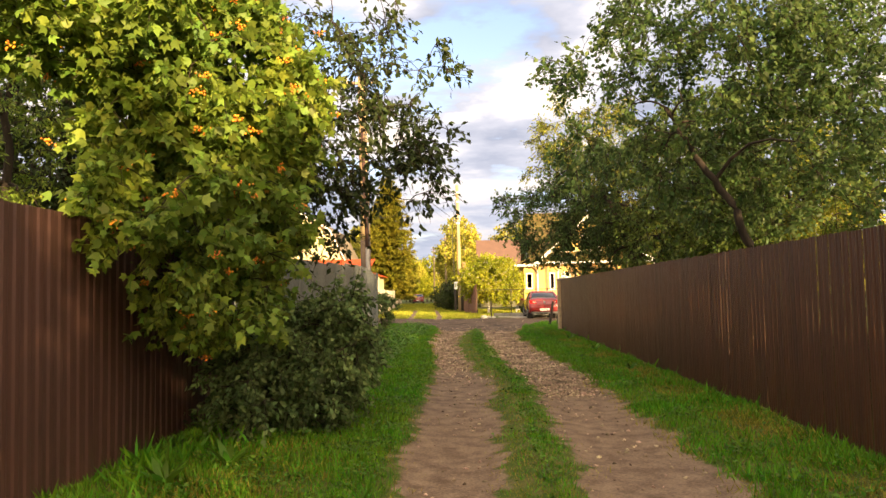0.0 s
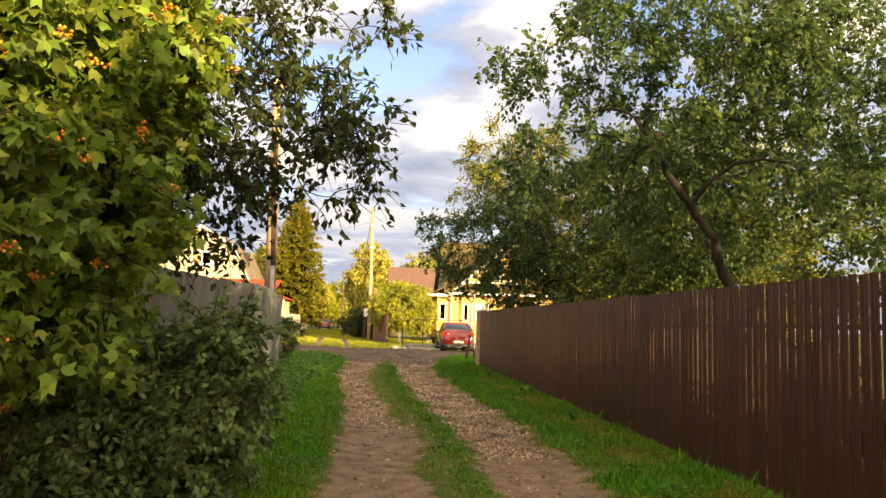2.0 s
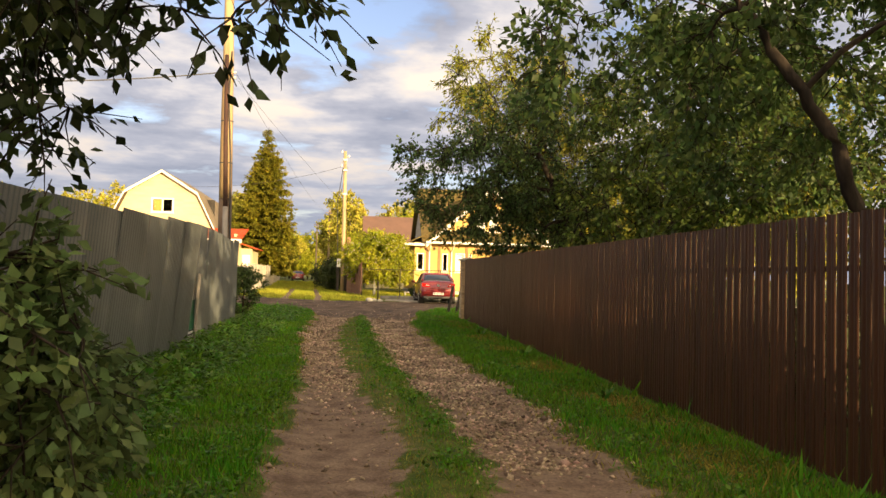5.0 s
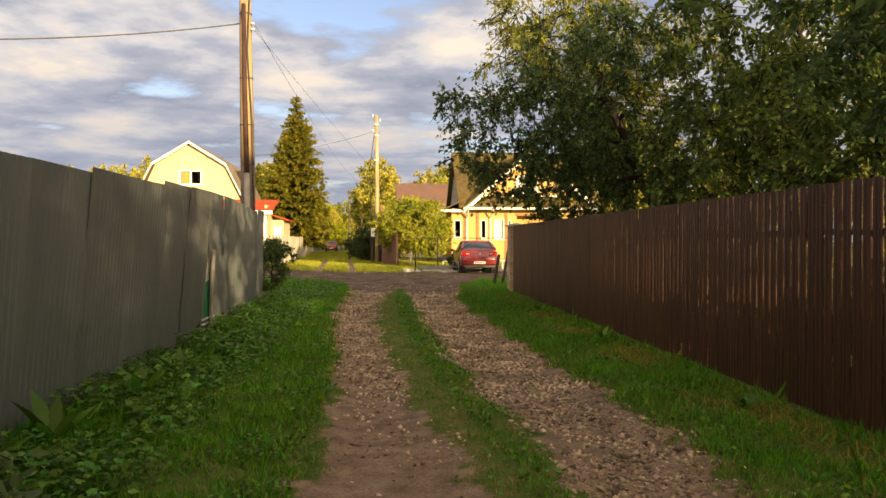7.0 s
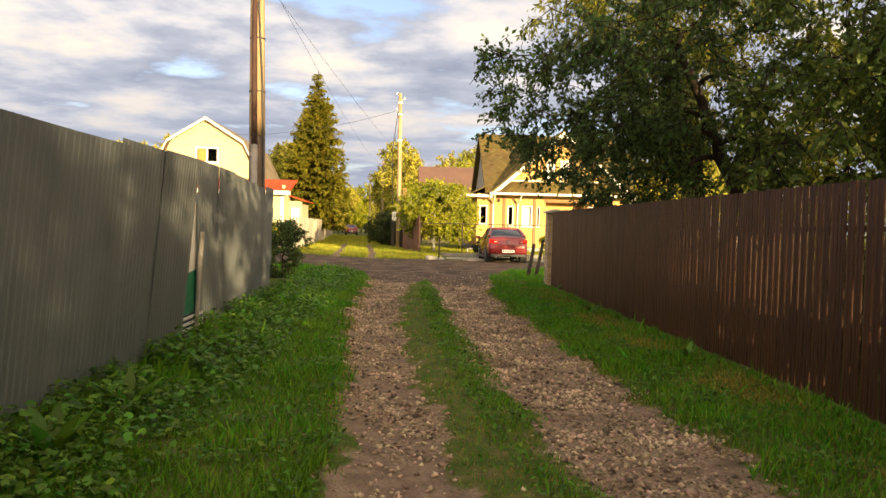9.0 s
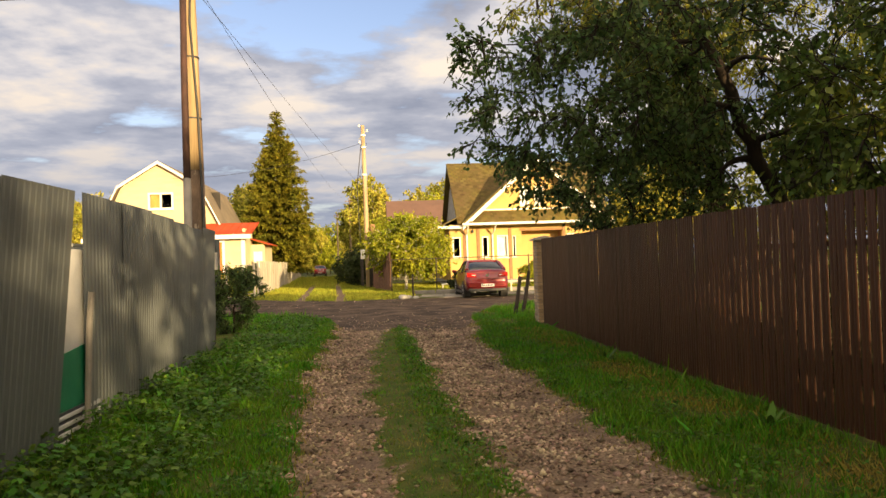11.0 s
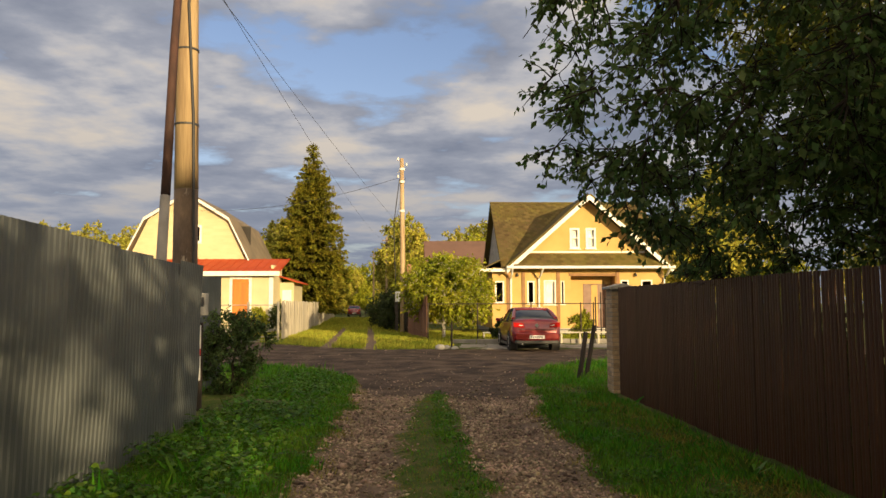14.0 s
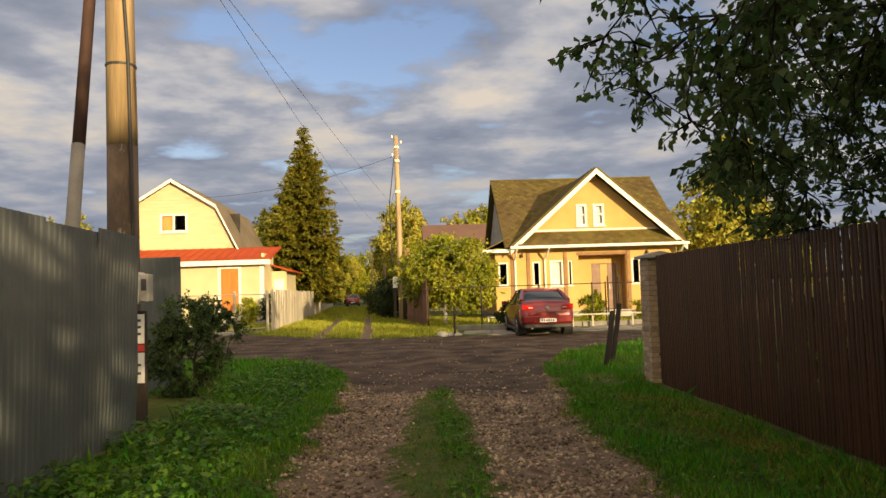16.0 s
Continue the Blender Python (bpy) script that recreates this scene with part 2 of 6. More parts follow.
M = {
    "bark": material("bark", (0.042, 0.031, 0.023), (0.02, 0.015, 0.012), 6, 0.9, 0.6, 30, stretch=(1, 1, 0.3), spec=0.2),
    "lime_bark": material("limewashed_bark", (0.75, 0.72, 0.64), (0.4, 0.36, 0.3), 5, 0.9, 0.4, 30),
    "birch_bark": material("birch_bark", (0.62, 0.58, 0.5), (0.15, 0.13, 0.11), 3, 0.85, 0.3, 20, stretch=(1, 1, 3)),
    "leaf_apple": material("leaf_apple", (0.108, 0.165, 0.046), (0.068, 0.114, 0.036), 1.5, 0.5, 0, island=0.55, thin=0.55, spec=0.3),
    "leaf_pear": material("leaf_pear", (0.135, 0.185, 0.034), (0.085, 0.130, 0.028), 1.5, 0.5, 0, island=0.5, thin=0.5, spec=0.3),
    "leaf_willow": material("leaf_willow", (0.27, 0.275, 0.034), (0.18, 0.205, 0.030), 1.2, 0.55, 0, island=0.4, thin=0.45, spec=0.2),
    "leaf_viburnum": material("leaf_viburnum", (0.215, 0.285, 0.040), (0.135, 0.215, 0.036), 1.5, 0.5, 0, island=0.5, thin=0.45, spec=0.3),
    "leaf_dark": material("leaf_dark", (0.055, 0.078, 0.022), (0.035, 0.053, 0.017), 2, 0.5, 0, island=0.5, thin=0.35, spec=0.25),
    "leaf_dusty": material("leaf_dusty", (0.135, 0.200, 0.070), (0.086, 0.134, 0.048), 2, 0.6, 0, island=0.5, thin=0.4, spec=0.25),
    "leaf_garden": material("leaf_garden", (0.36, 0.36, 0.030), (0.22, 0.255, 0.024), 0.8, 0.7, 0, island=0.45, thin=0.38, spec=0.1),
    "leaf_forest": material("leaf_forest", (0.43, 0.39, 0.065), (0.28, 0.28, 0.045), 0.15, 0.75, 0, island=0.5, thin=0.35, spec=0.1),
    "needle": material("spruce_needle", (0.20, 0.18, 0.018), (0.10, 0.105, 0.013), 0.8, 0.7, 0, island=0.5, thin=0.2, spec=0.1),
    "berry": material("berry", (0.85, 0.36, 0.03), (0.72, 0.20, 0.02), 9, 0.35, 0, island=0.4),
    "grass": material("grass_blade", (0.075, 0.250, 0.013), (0.115, 0.245, 0.016), 0.9, 0.55, 0, island=0.5, thin=0.40, spec=0.2),
    "dry_grass": material("dry_grass_blade", (0.32, 0.255, 0.060), (0.20, 0.20, 0.028), 1.1, 0.75, 0, island=0.55, thin=0.35, spec=0.1),
    # sunlight on the far grass is mixed into this brighter, yellower colour
    "sunlit_grass": material("sunlit_grass_blade", (0.42, 0.41, 0.055), (0.28, 0.33, 0.038), 0.5, 0.7, 0, island=0.55, thin=0.40, spec=0.1),
    "weed": material("weed_leaf", (0.090, 0.195, 0.018), (0.062, 0.140, 0.014), 2.0, 0.5, 0, island=0.6, thin=0.35, spec=0.25),
    "stone": material("gravel_stone", (0.40, 0.30, 0.215), (0.17, 0.125, 0.092), 3, 0.9, 0.2, 80, island=0.7, spec=0.2),
    "brown_metal": material("brown_painted_metal", (0.064, 0.025, 0.012), (0.047, 0.019, 0.010), 2.0, 0.46, 0.03, 90, vary=0.12, stretch=(1, 1, 0.3), spec=0.3),
    "brown_sheet": material("brown_painted_sheet", (0.075, 0.036, 0.029), (0.060, 0.030, 0.024), 2.0, 0.5, 0.03, 90, vary=0.04, stretch=(1, 1, 0.3), spec=0.3),
    "grey_sheet": material("grey_painted_sheet", (0.126, 0.141, 0.147), (0.098, 0.110, 0.115), 1.6, 0.48, 0.05, 70, vary=0.05, stretch=(1, 1, 0.25), spec=0.4),
    "post_dark": material("weathered_dark_post", (0.045, 0.032, 0.024), (0.025, 0.018, 0.014), 8, 0.85, 0.5, 40, stretch=(1, 1, 0.2)),
    "pole_wood": material("weathered_pole_wood", (0.45, 0.335, 0.20), (0.30, 0.21, 0.12), 5, 0.85, 0.5, 30, stretch=(1.5, 1.5, 0.12), c3=(0.17, 0.12, 0.08)),
    "pole_old": material("old_streaked_pole_wood", (0.40, 0.29, 0.16), (0.23, 0.155, 0.085), 4, 0.85, 0.5, 30, stretch=(1.6, 1.6, 0.09), c3=(0.075, 0.05, 0.035)),
    "pole_low": material("mottled_pole_foot", (0.145, 0.10, 0.07), (0.075, 0.052, 0.038), 3.0, 0.9, 0.4, 40, c3=(0.33, 0.28, 0.22), stretch=(1, 1, 0.4)),
    "brace_dark": material("creosoted_brace", (0.060, 0.024, 0.016), (0.032, 0.014, 0.011), 5, 0.8, 0.4, 30, stretch=(1, 1, 0.15)),
    "concrete": material("pale_concrete", (0.42, 0.40, 0.37), (0.30, 0.285, 0.265), 3, 0.9, 0.25, 50),
    "concrete_old": material("grey_old_concrete", (0.27, 0.25, 0.225), (0.19, 0.175, 0.16), 3, 0.9, 0.25, 50),
    "white_paint": material("white_paint", (0.80, 0.78, 0.74), (0.70, 0.68, 0.63), 3, 0.55, 0.03),
    "board_green": material("green_board", (0.008, 0.20, 0.10), (0.006, 0.16, 0.085), 3, 0.45, 0.03),
    "board_white": material("white_board", (0.62, 0.62, 0.62), (0.52, 0.52, 0.52), 3, 0.45, 0.05),
    "brick": material("sand_brick", (0.50, 0.36, 0.22), (0.38, 0.265, 0.165), 14, 0.9, 0.35, 60, vary=0.3),
    "mortar": material("mortar", (0.27, 0.235, 0.20), (0.2, 0.175, 0.15), 12, 0.95, 0.3),
    "ochre": material("ochre_render", (0.58, 0.385, 0.150), (0.52, 0.335, 0.125), 1.0, 0.9, 0.2, 90, spec=0.1),
    "ochre_dark": material("brown_reveal", (0.33, 0.18, 0.085), (0.25, 0.14, 0.07), 3, 0.85, 0.1),
    "shingle": material("mossy_shingle", (0.105, 0.078, 0.040), (0.14, 0.115, 0.035), 0.7, 0.95, 0.4, 25, vary=0.1, c3=(0.08, 0.06, 0.035), spec=0.1),
    "shingle_tab": material("mossy_shingle_tab", (0.115, 0.083, 0.038), (0.135, 0.108, 0.030), 0.5, 0.95, 0.3, 25, island=0.25, spec=0.1),
    "roof_brown": material("brown_roof_metal", (0.15, 0.082, 0.060), (0.12, 0.068, 0.050), 1, 0.55, 0.05),
    "cream": material("cream_siding", (0.58, 0.51, 0.32), (0.52, 0.455, 0.28), 1, 0.75, 0.05, spec=0.2),
    "roof_grey": material("grey_brown_roofing", (0.21, 0.165, 0.11), (0.15, 0.12, 0.085), 0.8, 0.85, 0.2),
    "roof_red": material("red_roof_metal", (0.44, 0.075, 0.022), (0.37, 0.06, 0.02), 0.8, 0.7, 0.05, spec=0.15),
    "door_orange": material("orange_door", (0.62, 0.20, 0.03), (0.5, 0.15, 0.025), 3, 0.5, 0.05, stretch=(1, 1, 0.2)),
    "door_brown": material("brown_door", (0.22, 0.12, 0.08), (0.17, 0.09, 0.06), 3, 0.5, 0.05),
    "curtain": material("room_curtain", (0.6, 0.58, 0.52), (0.45, 0.43, 0.4), 2, 0.9, 0),
    "room": material("dark_room", (0.04, 0.035, 0.03), (0.025, 0.022, 0.02), 2, 0.9, 0),
    "glass": glass("window_glass"),
    "fence_grey": material("weathered_grey_board", (0.50, 0.45, 0.36), (0.38, 0.34, 0.275), 3, 0.85, 0.3, 40, vary=0.18, stretch=(1, 1, 0.2)),
    "fence_red": material("red_brown_board", (0.20, 0.09, 0.055), (0.13, 0.06, 0.04), 3, 0.8, 0.3, 40, vary=0.2, stretch=(1, 1, 0.2)),
    "car_red": material("red_car_paint", (0.20, 0.008, 0.012), (0.17, 0.007, 0.010), 1, 0.3, 0, metal=0.2, coat=0.8),
    "car_glass": material("tinted_car_glass", (0.02, 0.022, 0.025), (0.02, 0.022, 0.025), 1, 0.06, 0, spec=0.9),
    "black": material("black_rubber", (0.02, 0.02, 0.02), (0.028, 0.027, 0.026), 6, 0.8, 0.05),
    "plastic": material("dark_plastic", (0.035, 0.035, 0.035), (0.03, 0.03, 0.03), 4, 0.6, 0.02),
    "alloy": material("alloy_wheel", (0.55, 0.55, 0.56), (0.45, 0.45, 0.46), 6, 0.35, 0, metal=0.9),
    "lamp_red": material("red_lamp_lens", (0.45, 0.01, 0.01), (0.35, 0.008, 0.008), 9, 0.15, 0, coat=1.0),
    "lamp_clear": material("clear_lamp_lens", (0.8, 0.78, 0.75), (0.7, 0.68, 0.66), 9, 0.15, 0, coat=1.0),
    "steel": material("galvanised_steel", (0.45, 0.45, 0.44), (0.33, 0.33, 0.32), 6, 0.5, 0.05, metal=0.6),
    "wire": material("black_cable", (0.03, 0.03, 0.033), (0.03, 0.03, 0.033), 5, 0.6, 0),
    "insulator": material("white_insulator", (0.75, 0.75, 0.72), (0.65, 0.65, 0.62), 5, 0.25, 0),
    "paper": material("notice_paper", (0.78, 0.76, 0.74), (0.7, 0.68, 0.66), 5, 0.7, 0),
    "paper_red": material("red_print", (0.55, 0.04, 0.04), (0.5, 0.04, 0.04), 5, 0.7, 0),
    "ink": material("dark_print", (0.05, 0.05, 0.06), (0.05, 0.05, 0.06), 5, 0.7, 0),
    "slab": material("paving_slab", (0.28, 0.25, 0.215), (0.20, 0.18, 0.155), 2.5, 0.9, 0.2, 60, vary=0.16),
    "log": material("grey_log", (0.17, 0.12, 0.085), (0.09, 0.065, 0.05), 6, 0.9, 0.5, 30),
}


def build_ground_material():
    """Soil, grass, worn track, gravel and road surface, mixed by the masks stored on the sheet."""
    mt = bpy.data.materials.new("ground_soil")
    mt.use_nodes = True
    nt = mt.node_tree
    N, L = nt.nodes.new, nt.links.new
    p = nt.nodes["Principled BSDF"]
    tc = N("ShaderNodeTexCoord")

    def noise_node(scale, detail=6):
        n = N("ShaderNodeTexNoise")
        n.inputs["Scale"].default_value, n.inputs["Detail"].default_value = scale, detail
        L(tc.outputs["Object"], n.inputs["Vector"])
        return n.outputs["Fac"]

    def ramp(fac, stops):
        r = N("ShaderNodeValToRGB")
        while len(r.color_ramp.elements) < len(stops):
            r.color_ramp.elements.new(0.5)
        for e, (q, c) in zip(r.color_ramp.elements, stops):
            e.position, e.color = q, (*c, 1)
        L(fac, r.inputs[0])
        return r.outputs[0]

    def mix(fac, a, b):
        n = N("ShaderNodeMix")
        n.data_type = "RGBA"
        L(fac, n.inputs[0])
        L(a, n.inputs[6])
        L(b, n.inputs[7])
        return n.outputs[2]

    def mask(name, jitter):
        a = N("ShaderNodeAttribute")
        a.attribute_name = name
        n = N("ShaderNodeMath")
        n.operation = "MULTIPLY_ADD"
        L(jitter, n.inputs[0])
        n.inputs[1].default_value = 1.1
        L(a.outputs["Fac"], n.inputs[2])
        return ramp(n.outputs[0], [(0.86, (0, 0, 0)), (1.16, (1, 1, 1))])

    mid, small = noise_node(5, 8), noise_node(45, 6)
    grass = ramp(mid, [(0.3, (0.045, 0.085, 0.010)), (0.48, (0.075, 0.105, 0.016)), (0.60, (0.115, 0.115, 0.032)), (0.75, (0.16, 0.13, 0.06))])
    dirt = ramp(mid, [(0.3, (0.135, 0.092, 0.066)), (0.5, (0.205, 0.145, 0.105)), (0.72, (0.28, 0.205, 0.15))])
    grit = ramp(small, [(0.3, (0.085, 0.058, 0.039)), (0.5, (0.19, 0.134, 0.092)), (0.68, (0.32, 0.235, 0.165))])
    patch = noise_node(1.3, 9)
    road = ramp(patch, [(0.36, (0.05, 0.034, 0.026)), (0.5, (0.092, 0.063, 0.046)), (0.64, (0.155, 0.108, 0.076))])
    speck = ramp(small, [(0.35, (0.55, 0.55, 0.55)), (0.65, (1, 1, 1))])

    def times(a, b):
        n = N("ShaderNodeMix")
        n.data_type, n.blend_type = "RGBA", "MULTIPLY"
        n.inputs[0].default_value = 0.8
        L(a, n.inputs[6])
        L(b, n.inputs[7])
        return n.outputs[2]

    col = mix(mask("dirt", mid), times(grass, speck), times(dirt, speck))
    col = mix(mask("gravel", mid), col, grit)
    col = mix(mask("road", mid), col, times(road, speck))
    L(col, p.inputs["Base Color"])
    p.inputs["Roughness"].default_value = 0.95
    p.inputs["Specular IOR Level"].default_value = 0.2
    b = N("ShaderNodeBump")
    b.inputs["Strength"].default_value, b.inputs["Distance"].default_value = 0.55, 0.03
    L(small, b.inputs["Height"])
    L(b.outputs[0], p.inputs["Normal"])
    return mt


M["ground"] = build_ground_material()


# ---- building blocks ----
def quick_mesh(name, verts, faces, mat, smooth=False):
    """A mesh from arrays of corners and of equal-sided faces."""
    verts, faces = np.asarray(verts, dtype=np.float32), np.asarray(faces, dtype=np.int32)
    k = faces.shape[1]
    me = bpy.data.meshes.new(name)
    me.vertices.add(len(verts))
    me.vertices.foreach_set("co", verts.ravel())
    me.loops.add(faces.size)
    me.loops.foreach_set("vertex_index", faces.ravel())
    me.polygons.add(len(faces))
    me.polygons.foreach_set("loop_start", np.arange(0, faces.size, k, dtype=np.int32))
    if smooth:
        me.polygons.foreach_set("use_smooth", np.ones(len(faces), dtype=bool))
    me.update(calc_edges=True)
    me.validate()
    me.materials.append(mat)
    return me


def thing(name, at, label, category, group="", kind=""):
    ob = new(name)
    ob.empty_display_size = 0.2
    ob.matrix_basis = Matrix.Translation(at)
    return tagged(ob, label, category, group, kind)


def adopt(ob, parent):
    ob.parent = parent
    if parent is not None and parent.data is None:
        ob.matrix_parent_inverse = Matrix.Translation(parent.matrix_basis.translation).inverted()
    return ob


def to_mesh(name, bm, mat, smooth=False):
    me = bpy.data.meshes.new(name)
    bmesh.ops.recalc_face_normals(bm, faces=bm.faces)
    bm.to_mesh(me)
    bm.free()
    if smooth:
        for f in me.polygons:
            f.use_smooth = True
    me.materials.append(mat)
    return me


def part(name, bm, mat, parent, label="", smooth=False):
    """Links a bmesh (or a ready mesh) as one mesh object under its thing or part."""
    me = bm if isinstance(bm, bpy.types.Mesh) else to_mesh(name, bm, mat, smooth)
    ob = adopt(new(name, me), parent)
    if label:
        ob["label"] = label
    return ob


def solo(name, bm, mat, label, category, group="", kind="", smooth=False):
    me = bm if isinstance(bm, bpy.types.Mesh) else to_mesh(name, bm, mat, smooth)
    return tagged(new(name, me), label, category, group, kind)


def box(x0, x1, y0, y1, z0, z1, bevel=0.0, bm=None):
    bm = bm or bmesh.new()
    made = bmesh.ops.create_cube(bm, size=1)["verts"]
    for v in made:
        v.co = Vector((x0 + (v.co.x + 0.5) * (x1 - x0), y0 + (v.co.y + 0.5) * (y1 - y0), z0 + (v.co.z + 0.5) * (z1 - z0)))
    if bevel:
        edges = {e for v in made for e in v.link_edges}
        bmesh.ops.bevel(bm, geom=list(edges), offset=bevel, segments=1, affect="EDGES")
    return bm


def prism(outline, axis, a, b, bm=None):
    """A polygon (pairs of the two other coordinates) pushed along an axis from a to b."""
    bm = bm or bmesh.new()

    def place(u, v, w):
        return {"x": (w, u, v), "y": (u, w, v), "z": (u, v, w)}[axis]
    lo = [bm.verts.new(place(u, v, a)) for u, v in outline]
    hi = [bm.verts.new(place(u, v, b)) for u, v in outline]
    bm.faces.new(lo)
    bm.faces.new(hi[::-1])
    n = len(outline)
    for i in range(n):
        bm.faces.new((lo[i], lo[(i + 1) % n], hi[(i + 1) % n], hi[i]))
    return bm


def tube(path, radii, sides=8, bm=None, caps=True):
    """A tapered tube along a list of points."""
    bm = bm or bmesh.new()
    pts = [Vector(q) for q in path]
    rings = []
    for i, q in enumerate(pts):
        d = (pts[min(i + 1, len(pts) - 1)] - pts[max(i - 1, 0)]).normalized()
        u = d.orthogonal().normalized() if abs(d.z) < 0.9 else d.cross(Vector((0, 1, 0))).normalized()
        v = d.cross(u).normalized()
        r = radii[i] if isinstance(radii, (list, tuple)) else radii
        rings.append([bm.verts.new(q + u * r * math.cos(2 * math.pi * k / sides) + v * r * math.sin(2 * math.pi * k / sides)) for k in range(sides)])
    for a, b in zip(rings, rings[1:]):
        for k in range(sides):
            bm.faces.new((a[k], a[(k + 1) % sides], b[(k + 1) % sides], b[k]))
    if caps:
        bm.faces.new(rings[0][::-1])
        bm.faces.new(rings[-1])
    return bm


def slab_quad(corners, thick, bm=None):
    """A flat four-cornered plate with thickness below its face."""
    bm = bm or bmesh.new()
    c = [Vector(q) for q in corners]
    n = (c[1] - c[0]).cross(c[3] - c[0]).normalized()
    top = [bm.verts.new(q) for q in c]
    low = [bm.verts.new(q - n * thick) for q in c]
    bm.faces.new(top)
    bm.faces.new(low[::-1])
    for i in range(4):
        bm.faces.new((top[i], low[i], low[(i + 1) % 4], top[(i + 1) % 4]))
    return bm


# ---- ground ----
YS = [-20, 5, 12, 14, 18, 21, 25, 28]
TRACK_L = ([-0.65, -0.65, -0.68, -0.68, -1.0, -1.22, -1.2, -1.25], [0.15, 0.15, 0.25, -0.12, -0.45, -0.5, -0.45, -0.1])
TRACK_R = ([0.8, 0.8, 0.95, 0.7, 0.55, 0.48, 0.45, 0.4], [1.8, 1.75, 1.78, 1.7, 1.5, 1.42, 1.45, 1.9])


def sm(a, b, v):
    t = np.clip((v - a) / (b - a), 0, 1)
    return t * t * (3 - 2 * t)


def wobble(x, y, s=1.0, seed=0.0):
    return (np.sin(x * 2.1 * s + 1.3 * np.sin(y * 1.7 * s + seed)) + np.sin(y * 2.7 * s + 1.9 * np.sin(x * 1.3 * s + seed * 2)) + 0.6 * np.sin((x + y) * 5.3 * s + seed)) / 2.6


def band(v, lo, hi, soft):
    return sm(lo - soft, lo + soft, v) * (1 - sm(hi - soft, hi + soft, v))


def lane_mid(y):
    return np.interp(y, [40, 46, 70, 131, 200], [-2.6, -2.8, -4.3, -9.6, -15.6])


def tracks(x, y, ragged=1.0):
    xx = x + ragged * (0.11 * wobble(x, y, 1.1, 2.0) + 0.07 * wobble(x, y, 3.7, 5.0) + 0.05 * wobble(x, y, 9.1, 3.0))
    left = band(xx, np.interp(y, YS, TRACK_L[0]), np.interp(y, YS, TRACK_L[1]), 0.27)
    right = band(xx, np.interp(y, YS, TRACK_R[0]), np.interp(y, YS, TRACK_R[1]), 0.29)
    fade = 1 - sm(34, 36, y)
    mid = lane_mid(y)
    far = np.maximum(band(x, mid - 1.05, mid - 0.55, 0.15), band(x, mid + 0.6, mid + 1.1, 0.15)) * sm(38, 41, y) * (1 - 0.35 * sm(60, 80, y))
    return left * fade, right * fade, far


def road_mask(x, y):
    near = np.interp(x, [-60, -20, -4, -2.3, -1.75, -1.2, -0.9, 1.5, 1.8, 2.2, 3.3, 5.5, 30, 60], [40, 36, 34.4, 32.6, 31.5, 29, 28.2, 27.6, 28.2, 30.6, 33.9, 35.5, 36, 36])
    far = np.interp(x, [-60, -20, -6.8, -3.5, -0.5, 1.3, 8, 30, 60], [62, 52, 46.2, 42.4, 40.9, 40.6, 40.2, 40, 40])
    w = 0.25 * wobble(x, y, 0.9, 5.0)
    return sm(near - 0.4, near + 0.4, y + w) * (1 - sm(far - 0.4, far + 0.4, y + w))


def gravel_mask(x, y):
    a, b, _ = tracks(x, y)
    g = np.maximum(b * sm(9, 12, y + wobble(x, y, 1.2, 1.0)), a * sm(11.5, 16, y + wobble(x, y, 1.2, 3.0)))
    g = g * (0.55 + 0.45 * wobble(x, y, 1.7, 4.0))
    return np.clip(g * 1.35, 0, 1) * (1 - sm(27, 30, y)) * (1 - road_mask(x, y))


def dirt_mask(x, y):
    a, b, c = tracks(x, y)
    return np.maximum(np.maximum(a, b), c)


def ground_z(x, y):
    x, y = np.asarray(x, float), np.asarray(y, float)
    close = np.exp(-np.maximum(np.abs(x) - 12, 0) / 8) * np.exp(-np.maximum(np.abs(y - 25) - 45, 0) / 10)
    a, b, c = tracks(x, y, 0.0)
    road = road_mask(x, y)
    z = 0.03 * wobble(x, y, 0.7, 1.0) + 0.010 * wobble(x, y, 3.1, 2.0)
    z = z * (1 - 0.85 * np.maximum(road, 0.8 * np.maximum(a, b))) - 0.035 * np.maximum(a, b) - 0.02 * c + 0.025 * (1 - np.maximum(np.maximum(a, b), road))
    return z * close


def build_ground():
    def axis(fine_lo, fine_hi, step, far):
        inner = np.arange(fine_lo, fine_hi + step / 2, step)
        out = np.geomspace(step * 2, far, 26)
        return np.concatenate([fine_lo - out[::-1], inner, fine_hi + out])
    xs, ys = axis(-7.0, 7.0, 0.085, 2500), axis(-3.0, 50.0, 0.11, 2500)
    gx, gy = np.meshgrid(xs, ys)
    gz = ground_z(gx, gy)
    verts = np.stack([gx.ravel(), gy.ravel(), gz.ravel()], 1)
    nx, ny = len(xs), len(ys)
    i = (np.arange(ny - 1)[:, None] * nx + np.arange(nx - 1)[None, :]).ravel()
    faces = np.stack([i, i + 1, i + 1 + nx, i + nx], 1)
    me = quick_mesh("ground", verts, faces, M["ground"], True)
    for name, fn in (("dirt", dirt_mask), ("gravel", gravel_mask), ("road", road_mask)):
        at = me.attributes.new(name, "FLOAT", "POINT")
        at.data.foreach_set("value", fn(verts[:, 0].astype(float), verts[:, 1].astype(float)).astype(np.float32))
    tagged(new("ground", me), "grassy lane ground with two worn dirt tracks and a crossing dirt road", "ground", kind="structure")


build_ground()


